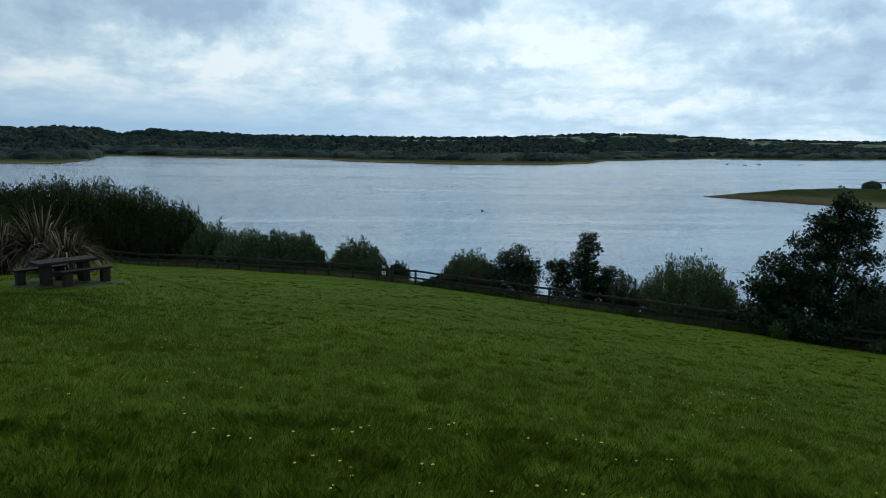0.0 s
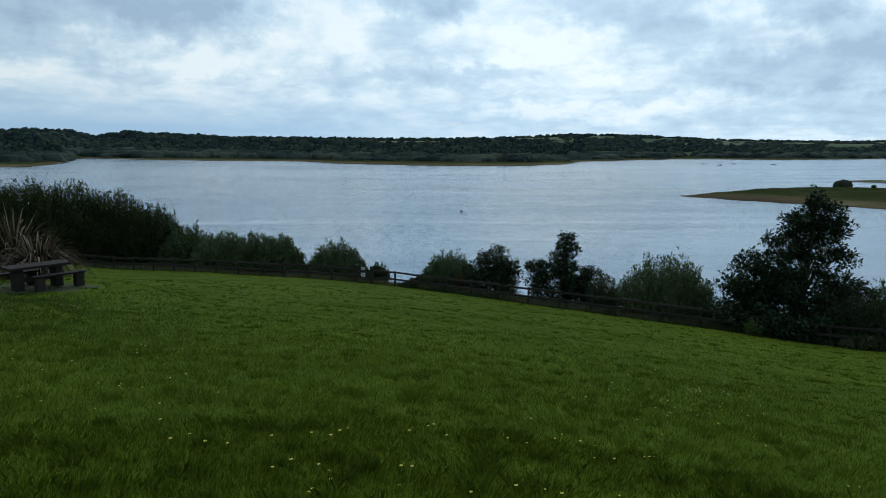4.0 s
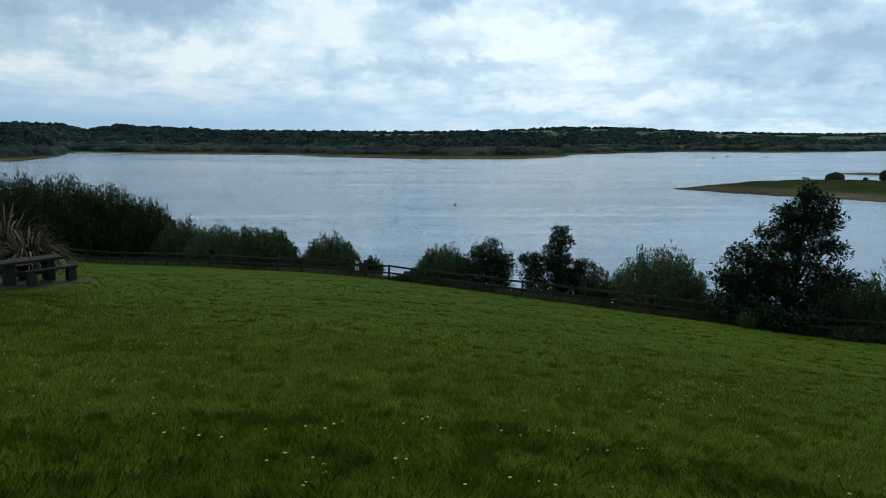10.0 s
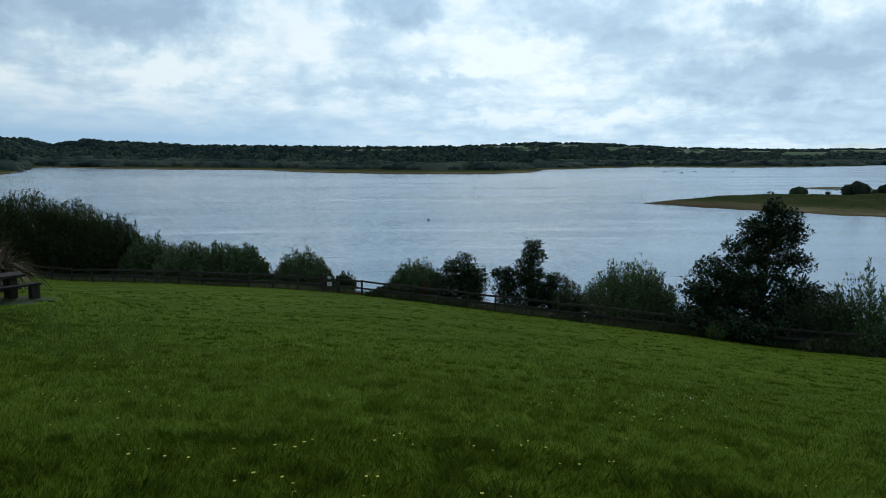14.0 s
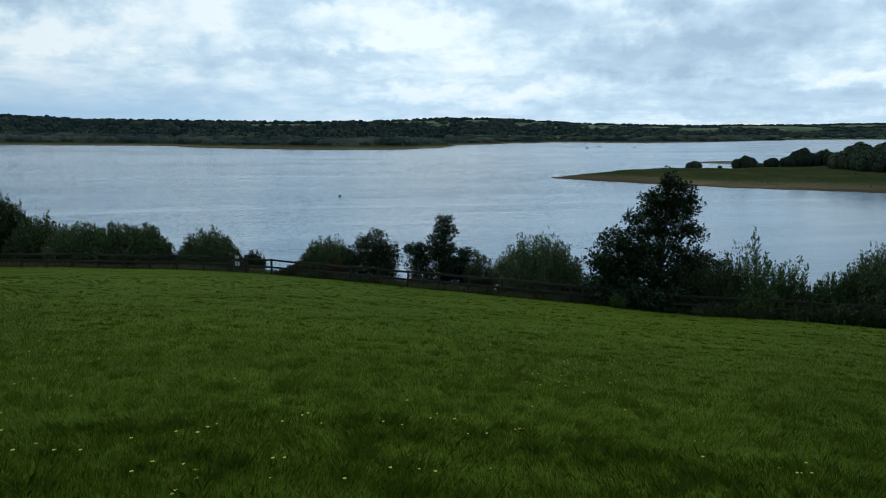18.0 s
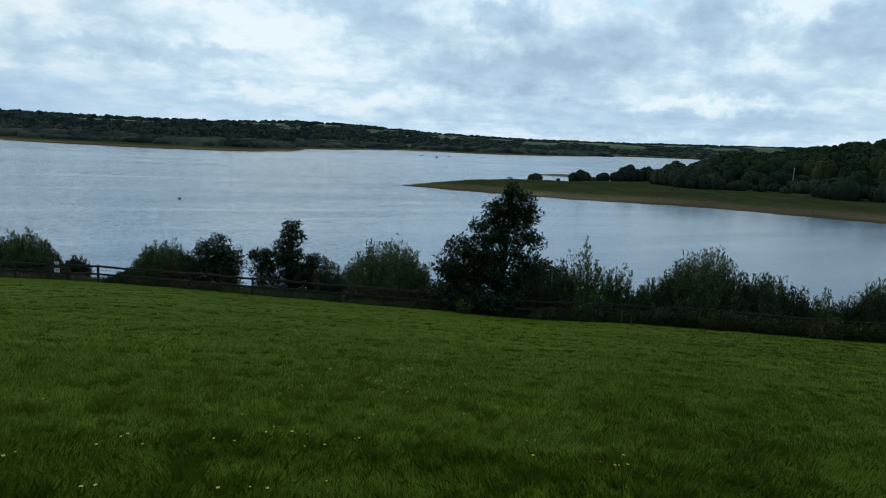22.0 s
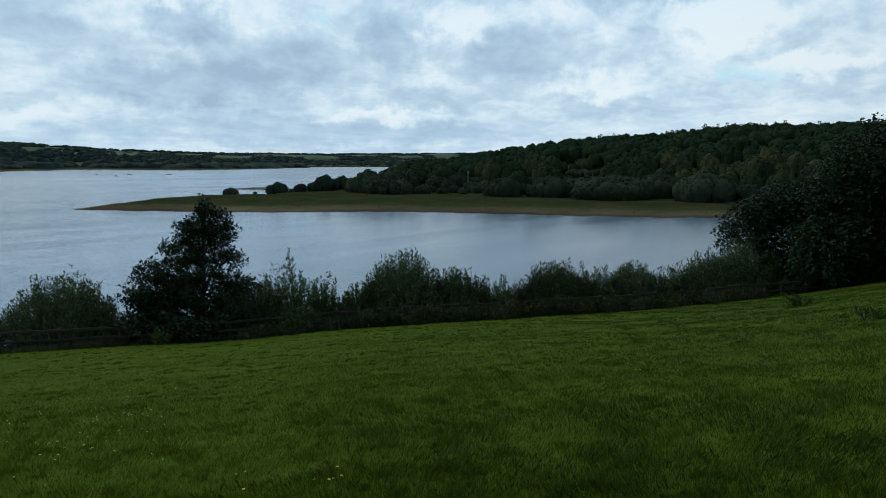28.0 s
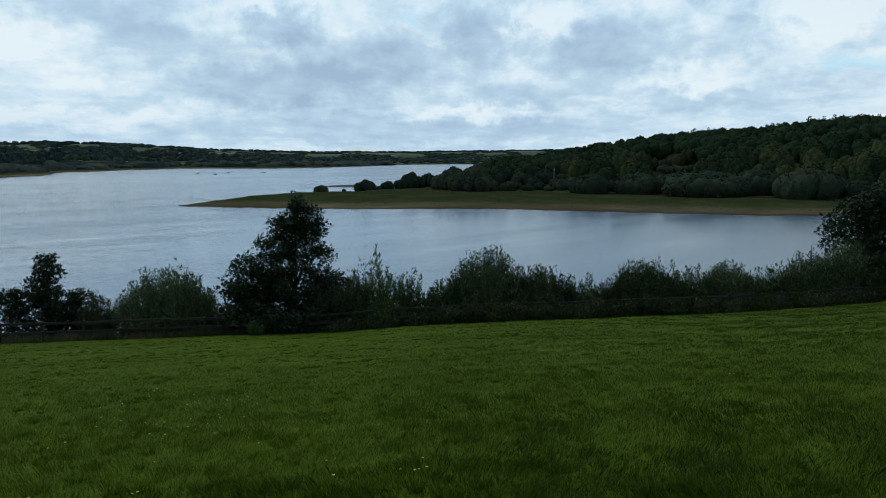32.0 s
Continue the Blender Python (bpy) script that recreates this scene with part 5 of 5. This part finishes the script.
# bearing, distance, width, height
SPIT_BUSHES = [(32.7, 285, 7, 5), (34.6, 262, 2, 1.2), (36.4, 278, 9, 6.5), (37.6, 300, 4, 3), (38.3, 283, 6, 4.5), (39.4, 286, 6.5, 5), (40.4, 290, 11, 9), (41.8, 296, 8, 8), (42.9, 272, 9.5, 8), (43.9, 305, 13, 11), (44.4, 262, 10, 8), (45.7, 258, 10, 7.5), (46, 320, 14, 12), (46.8, 262, 9, 7.5), (47.6, 300, 12, 10), (48, 262, 5, 3.5), (48.6, 262, 7, 5), (49.2, 272, 6, 4)]
BANK_BUSHES = [(49.6, 300, 11, 8), (50, 320, 9, 6), (50.2, 264, 5, 3.5), (50.8, 285, 8, 6), (51.2, 270, 6, 4), (51.6, 310, 12, 9), (52, 262, 4, 3), (52.6, 284, 7, 5), (53, 268, 7.5, 6), (53.2, 316, 9, 6), (53.8, 292, 8, 5), (54.6, 276, 6, 4), (54.8, 252, 10.5, 8.2), (55.6, 300, 8, 5.5), (55.8, 258, 8, 5), (56.6, 280, 11, 8.5), (57.2, 262, 9, 6), (57.6, 296, 9, 6)]
COVE_BUSHES = [(58.4, 250, 9, 7.5), (58.8, 284, 8, 6), (59.3, 262, 11, 8), (60.2, 252, 9, 8), (61, 264, 12, 8.5), (62.6, 262, 13, 9), (64.2, 263, 13, 9.5), (66, 264, 12, 9), (66.8, 252, 10, 7.5), (67.6, 256, 11, 8), (68.4, 262, 12, 10), (69.4, 264, 12, 9), (70.3, 256, 11, 9), (71, 266, 13, 10), (72.7, 266, 12, 10), (73.4, 256, 11, 9), (74.8, 252, 10, 8), (76.4, 250, 9, 8)]
DOMES = [(64.4, 246, 32, 9.6), (71.6, 246, 23, 11), (59.3, 252, 16, 8.5), (55.6, 250, 13, 8.2), (68.0, 260, 18, 10), (44.6, 268, 16, 8)]
for k, (bearing, r, w, h) in enumerate(SPIT_BUSHES + BANK_BUSHES + COVE_BUSHES):
    set_copy(PROTO[k % 4], bearing, r, (w / 7.0, w / 7.0, 0.86 * h / 5.6), used)
for bearing, r, w, h in DOMES:
    set_copy(DOME, bearing, r, (w / 26.0, 0.55 * w / 26.0 + 0.25, h / 8.6), used)
spots = []
for ring, r in enumerate(np.arange(276, 560, 15.0)):
    lo = 52.5 if r > 330 else 54
    for bearing in np.arange(lo, 88, math.degrees(12.5 / r)):
        spots.append((bearing + rng.uniform(-0.6, 0.6), r + rng.uniform(-6, 6)))
clear = [s for s in spots if not (59.9 < s[0] < 63.2 and s[1] < 404) and not (52 < s[0] < 56.5 and s[1] < 330 and rng.random() < 0.4)]
front = [s for s in clear if s[1] < 345]
low_scrub = [(b, r) for b in np.arange(59.9, 63.4, 1.1) for r in (280, 310, 340)]
back = [s for s in clear if s[1] >= 345]
back += [(b + rng.uniform(-0.5, 0.5), r + rng.uniform(-6, 6)) for r in np.arange(330, 610, 14.0) for b in np.arange(45.8, 53.5, math.degrees(13 / r)) if b > 44.5 + r * 0.004]
for k, (bearing, r) in enumerate(front):
    s = rng.uniform(0.75, 1.25)
    set_copy(TREES[k % 5], bearing, r, (s, s, s * rng.uniform(0.8, 1.15)), used)


for k, (bearing, r) in enumerate(low_scrub):
    set_copy(PROTO[k % 4], bearing + rng.uniform(-0.4, 0.4), r, (1.2, 1.2, 0.8), used)


for bearing, r, s in ((60.4, 353, 0.62), (61.2, 350, 0.55), (62.3, 358, 0.72), (63.0, 372, 0.8), (61.7, 364, 0.5)):
    set_copy(TREES[0], bearing, r, (s, s, s), used)


def rounded_crown(rng, wide, tall, sides, card, rim):
    """A lumpy rounded crown with sprays along its upper outline; arrays of verts and faces."""
    el = np.radians([-8, 22, 46, 68, 84])
    t = np.arange(sides) * 2 * np.pi / sides + rng.uniform(0, 6.28)
    lump = rng.uniform(0.80, 1.14, (5, sides))
    lump[4] = lump[4].mean()
    x = np.cos(el)[:, None] * np.cos(t) * lump * wide / 2
    y = np.cos(el)[:, None] * np.sin(t) * lump * wide / 2
    z = np.sin(el)[:, None] * lump * tall * 0.95
    v = np.stack([x, y, z], -1).reshape(-1, 3)
    k = np.arange(sides)
    f = np.concatenate([np.stack([i * sides + k, i * sides + (k + 1) % sides, (i + 1) * sides + (k + 1) % sides, (i + 1) * sides + k], -1) for i in range(4)])
    top = 4 * sides
    half = sides // 2
    cap = np.array([(top + i, top + i + 1, top + sides - 2 - i, top + sides - 1 - i) for i in range(half - 1)])
    d = unit(rng.normal(size=(rim, 3)) + np.array([0, 0, 0.8]))
    d[:, 2] = np.abs(d[:, 2])
    sv, sf = sprays(d * np.array([wide / 2, wide / 2, tall]) * rng.uniform(0.88, 1.04, (rim, 1)), d, card, rng, 0.25)
    return joined([(v, np.concatenate([f, cap])), (sv, sf)])


def wood_stuff(name, label, trees, count, card, mat, conifer=0.0, sides=0, boughs=0):
    """Many trees that nobody could count, in one mesh."""
    made = []
    for bearing, r, w, h in trees:
        p = on_ground(bearing, r)
        if rng.random() < conifer:
            n = count
            k = rng.random(n)
            t = rng.uniform(0, 6.28, n)
            rad = (1 - k) * w * 0.30
            q = np.stack([rad * np.cos(t), rad * np.sin(t), h * (0.1 + 0.95 * k)], -1)
            v, f = leaves(q, np.stack([np.cos(t), np.sin(t), np.full(n, -0.2)], -1), card, card * 0.6, rng)
        elif sides:
            v, f = rounded_crown(rng, w, h, sides, card, count)
        else:
            v, f = lobed_crown(rng, w, h, boughs, count, card)
        made.append((v + np.array(p), f))
    v, f = joined(made)
    return tagged(new(name, mesh_of(name, v, f, (mat,), None, True)), label, "woodland", kind="stuff")


wood_stuff("hill_woodland", "dense dark green mixed woodland covering the hill", [(b, r, 15 * rng.uniform(0.85, 1.3), 10.5 * rng.uniform(0.86, 1.12)) for b, r in back], 150, 1.35, WOODLAND, 0.0, 0, 7)
wood_stuff("conifer_ridge", "dark conifers along the crest of the hill", [(b + rng.uniform(-0.3, 0.3), 545 + rng.uniform(-18, 18), 6, 11.5 * rng.uniform(0.75, 1.15)) for b in np.arange(63, 90, 0.5)], 150, 1.3, WOODLAND, 1.0)

belt, hills = [], []
for bearing in np.arange(-42, 38.5, 0.42):
    s = float(table(bearing, FAR_A, FAR_R))
    for row in range(4):
        r = s + 128 + row * 34 + rng.uniform(-12, 12)
        if rng.random() < (0.95 if bearing < 12 else 0.55):
            k = r / 900
            belt.append((bearing + rng.uniform(-0.25, 0.25), r, rng.uniform(13, 25) * k * (2.0 if rng.random() < 0.22 else 1.0), rng.uniform(3.2, 8.8) * (0.75 + 0.3 * k)))
# open fields among the woods: bearing, share of the way up, half sizes
FIELD_SPOTS = [(10.5, 0.80, 1.6, 0.06), (15.0, 0.84, 1.3, 0.05), (19.0, 0.70, 1.0, 0.06), (22.3, 0.88, 3.0, 0.07), (25.0, 0.62, 1.4, 0.07), (26.5, 0.84, 1.6, 0.05), (29.5, 0.72, 1.2, 0.08), (33.0, 0.55, 1.6, 0.07), (36.0, 0.78, 1.8, 0.07), (40.0, 0.60, 1.6, 0.08), (43.5, 0.80, 1.8, 0.07), (47.0, 0.66, 1.6, 0.07), (50.0, 0.84, 1.8, 0.06),
               (14.5, 0.03, 1.8, 0.06), (18.5, 0.04, 1.4, 0.06), (22.0, 0.06, 1.3, 0.06), (12.0, 0.55, 0.9, 0.06), (-1.0, 0.76, 3.0, 0.06), (7.2, 0.82, 2.4, 0.07), (38.8, 0.74, 1.6, 0.08), (51.0, 0.62, 1.6, 0.09)]
for bearing in np.arange(-42, 56, 0.20):
    s, top = float(table(bearing, FAR_A, FAR_R)), float(table(bearing, RIDGE_A, RIDGE_R))
    for k in (0.04, 0.12, 0.20, 0.29, 0.38, 0.48, 0.58, 0.68, 0.78, 0.88, 0.975):
        q = k + (rng.uniform(-0.045, 0.045) if k < 0.9 else rng.uniform(-0.015, 0.015))
        if any(((bearing - fb) / fw) ** 2 + ((q - fq) / fh / (1.2 if q > fq else 2.8)) ** 2 < 1 for fb, fq, fw, fh in FIELD_SPOTS):
            continue
        r = s + 240 + (top - s - 240) * q
        if rng.random() < (0.92 if k < 0.9 else 0.97):
            tall = rng.uniform(6, 11) if k < 0.9 else 9 * (0.72 + 0.28 * math.sin(bearing * 2.9) * math.sin(bearing * 1.1 + 1)) * rng.uniform(0.8, 1.2)
            if any(abs(bearing - fb) < fw and -0.20 < q - fq < 0 for fb, fq, fw, fh in FIELD_SPOTS):
                tall = rng.uniform(2.5, 4.5)
            hills.append((bearing + rng.uniform(-0.2, 0.2), r, rng.uniform(11, 20) * r / 1500, tall))
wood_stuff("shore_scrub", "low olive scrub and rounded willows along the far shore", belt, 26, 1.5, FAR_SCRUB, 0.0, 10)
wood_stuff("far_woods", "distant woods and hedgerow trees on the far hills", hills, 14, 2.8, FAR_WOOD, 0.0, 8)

# tussocks of rough grass on the peninsula
n = 2600
a = rng.uniform(23, 76, n)
r = np.interp(a, PEN_A, PEN_NEAR) + 9 + rng.random(n) ** 1.3 * 55
keep = (r < np.interp(a, PEN_A, PEN_FAR) - 14)
a, r = np.radians(a[keep]), r[keep]
x, y = r * np.sin(a), r * np.cos(a)
base = np.stack([x, y, ground_z(x, y)], -1)
v, f = leaves(base, rng.normal(size=base.shape) * 0.5 + np.array([0, 0, 1.0]), rng.uniform(0.10, 0.28, len(base)), rng.uniform(0.2, 0.5, len(base)), rng)
tagged(new("tussock_grass", mesh_of("tussock_grass", v, f, (TUSSOCK,))), "rough olive tussock grass on the peninsula", "grass", kind="stuff")

# ---------------- lake furniture ----------------
x, y = polar(3.41, 14.0 / math.tan(radians(5.25)))
b = tagged(new("buoy"), "small dark mooring buoy floating on the lake", "buoy")
b.location = (x, y, WATER)
bm = bmesh.new()
bmesh.ops.create_uvsphere(bm, u_segments=16, v_segments=10, radius=0.32)
ball = part("float", bm, BUOY_PAINT, b, smooth=True)
part("ring", box(bmesh.new(), (0.08, 0.08, 0.2), (0, 0, 0.36), None, 0.02), BUOY_PAINT, ball)
for k, (bearing, el) in enumerate(((22.9, -1.05), (24.2, -1.13), (25.2, -1.02), (28.0, -1.01))):
    x, y = polar(bearing, 14.0 / math.tan(radians(-el)))
    b = tagged(new("raft"), "small low dark raft far out on the lake", "raft", "rafts on the lake")
    b.location = (x, y, WATER + 0.15)
    part("deck", box(bmesh.new(), (6.0 if k == 3 else 3.5, 2.4, 0.5), (0, 0, 0), None, 0.08), BUOY_PAINT, b)
    part("cabin", box(bmesh.new(), (0.9, 0.9, 0.6), (0.6, 0, 0.5), None, 0.06), BUOY_PAINT, b)

p = on_ground(52.4, 300)
b = tagged(new("marker_pole"), "tall pale marker pole among the bushes", "pole")
b.location = p
part("pole", box(bmesh.new(), (0.22, 0.22, 7.5), (0, 0, 3.6), None, 0.05), PALE_PAINT, b)
part("board", box(bmesh.new(), (0.5, 0.15, 1.0), (0, 0, 6.9), None, 0.04), PALE_PAINT, b)

# ---------------- weeds in the lawn ----------------
for bearing, r, wide, tall, n, lf in ((78.8, 33.0, 1.0, 0.5, 18, 0.26), (83.5, 22.0, 0.8, 0.25, 12, 0.2), (27.6, 32.2, 0.9, 0.95, 24, 0.16)):
    shrub("dock_plant", "leafy green dock plant standing in the lawn", on_ground(bearing, r), wide, tall, n, 9, lf, DOCK, int(bearing * 7), spike=0.3, category="weed", group="weeds in the lawn")
p = on_ground(41.0, 31.4)
weed = tagged(new("weed_stalk"), "single thin dry weed stalk standing in the lawn", "weed", "weeds in the lawn")
weed.location = p
bm = bmesh.new()
tube(bm, [Vector((0, 0, -0.05)), Vector((0.02, 0, 0.35)), Vector((0.0, 0, 0.75))], [0.012, 0.010, 0.005], 5)
weed_stem = part("stalk", bm, STALK, weed)
for k in range(5):
    t, z = k * 2.2, 0.3 + 0.09 * k
    bm = bmesh.new()
    tube(bm, [Vector((0.01, 0, z)), Vector((0.09 * math.cos(t), 0.09 * math.sin(t), z + 0.08))], [0.007, 0.012], 5)
    part("side_shoot", bm, STALK, weed_stem)

# ---------------- dandelions ----------------
bm = bmesh.new()
for k in range(11):
    t = 2 * math.pi * k / 11
    d = Vector((math.cos(t), math.sin(t), 0))
    s = Vector((-math.sin(t), math.cos(t), 0)) * 0.005
    a, bb = d * 0.003, d * 0.021 + Vector((0, 0, 0.004))
    bm.faces.new([bm.verts.new(q) for q in (a - s, bb - s, bb + s, a + s)])
bmesh.ops.create_icosphere(bm, subdivisions=1, radius=0.009)
proto = tagged(new("dandelion"), "yellow dandelion flower open in the grass", "flower", "dandelions in the lawn")
part("flower_head", bm, PETAL, proto).location = (0, 0, 0.085)
bm = bmesh.new()
tube(bm, [Vector((0, 0, -0.02)), Vector((0.004, 0, 0.04)), Vector((0, 0, 0.083))], [0.0025, 0.0022, 0.002], 5)
part("stalk", bm, STALK, proto)
white = tagged(new("daisy"), "small white daisy open in the grass", "flower", "daisies in the lawn")
for o in proto.children:
    c = o.copy()
    scene.collection.objects.link(c)
    c.parent = white
    if c.name.startswith("flower"):
        c.data = o.data.copy()
        c.data.materials.clear()
        c.data.materials.append(PETAL_WHITE)
rng = np.random.default_rng(31)
used = set()


def plant(ob, x, y, s):
    m = Matrix.Translation((x, y, float(ground_z(x, y))))
    if id(ob) in used:
        ob = copy_thing(ob, m)
    used.add(id(ob))
    ob.matrix_basis = m @ Matrix.Rotation(rng.uniform(0, 6.28), 4, "Z") @ Matrix.Diagonal((s, s, s, 1))


# single dandelions: bearing, distance
NEAR_TABLE = [(-22.3, 15.84), (-22, 6.85), (-22, 7.58), (-21.5, 10.05), (-21.3, 6.13), (-21.1, 8.93), (-20.6, 15.41), (-19.9, 9.3), (-19.8, 6.31), (-18.8, 8.14), (-18.6, 5.98), (-17.4, 8.08), (-16.8, 5.9), (-13.1, 5.2), (-13.1, 6.08), (-11.5, 5.35), (-10, 4.69), (-9.7, 4.75), (-9.7, 6.19), (-9.1, 5.26), (-8.2, 5.15), (-8.1, 4.96), (-8, 6.1), (-7.2, 6.3), (-6.5, 6.48), (-5.1, 8.84), (-1.9, 4.94), (-1.7, 5.32), (-1, 6.5), (-0.7, 5.34), (0.7, 6.74), (1.2, 6.82)]
NEAR_BANK = [(2.4, 6.44), (4.7, 4.88), (7.9, 6.6), (8.8, 5.18), (9.6, 6.56), (9.9, 7.71), (11.4, 5.29), (12.1, 6.95), (12.7, 7.21), (12.9, 5.22), (13.5, 9.39), (14.3, 6.98), (14.6, 9.51), (15.6, 6.48), (15.6, 6.96), (17.3, 6.53), (17.9, 5.52), (19.8, 6.86), (20.2, 6.86), (20.6, 6.94), (21.1, 7.97), (27.6, 10.29), (28.2, 8.78), (29.1, 8.43), (35, 7.3), (35.7, 7.36), (35.8, 6.63), (41.5, 6.61), (42.8, 6.49), (43.1, 6.57), (43.3, 7.02), (43.8, 6.6)]
for bearing, far_off in NEAR_TABLE + NEAR_BANK:
    plant(proto, *polar(bearing, far_off), rng.uniform(0.48, 0.80))
# patches: bearing, distance, how many, spread, share of daisies
PATCHES = [(-32, 10.4, 7, 0.6, 0.2), (-30.2, 7.3, 3, 0.3, 0), (-29, 9.7, 3, 0.5, 0), (-24.5, 8.7, 5, 0.18, 0), (-22.8, 11.3, 8, 0.4, 0.2), (-19.1, 11.8, 12, 0.5, 0.2), (-16.8, 10.6, 4, 0.3, 0.2), (16.8, 10.9, 10, 0.5, 0.6), (18.6, 13.3, 14, 0.6, 0.7), (18.9, 9.4, 8, 0.35, 0.4), (21.6, 12.6, 14, 0.6, 0.7), (22.8, 10.2, 14, 0.35, 0.2), (24.5, 12.4, 14, 0.6, 0.7), (27.3, 13, 14, 0.7, 0.8), (30, 15, 12, 0.9, 0.8), (67.5, 6, 1, 0.1, 1), (67.6, 13.6, 4, 0.5, 0)]
for bearing, far_off, n, spread, pale in PATCHES:
    cx, cy = polar(bearing, far_off)
    for k in range(n):
        is_white = rng.random() < pale
        plant(white if is_white else proto, cx + rng.normal() * spread, cy + rng.normal() * spread, rng.uniform(0.42, 0.72) * (0.75 if is_white else 1.0))
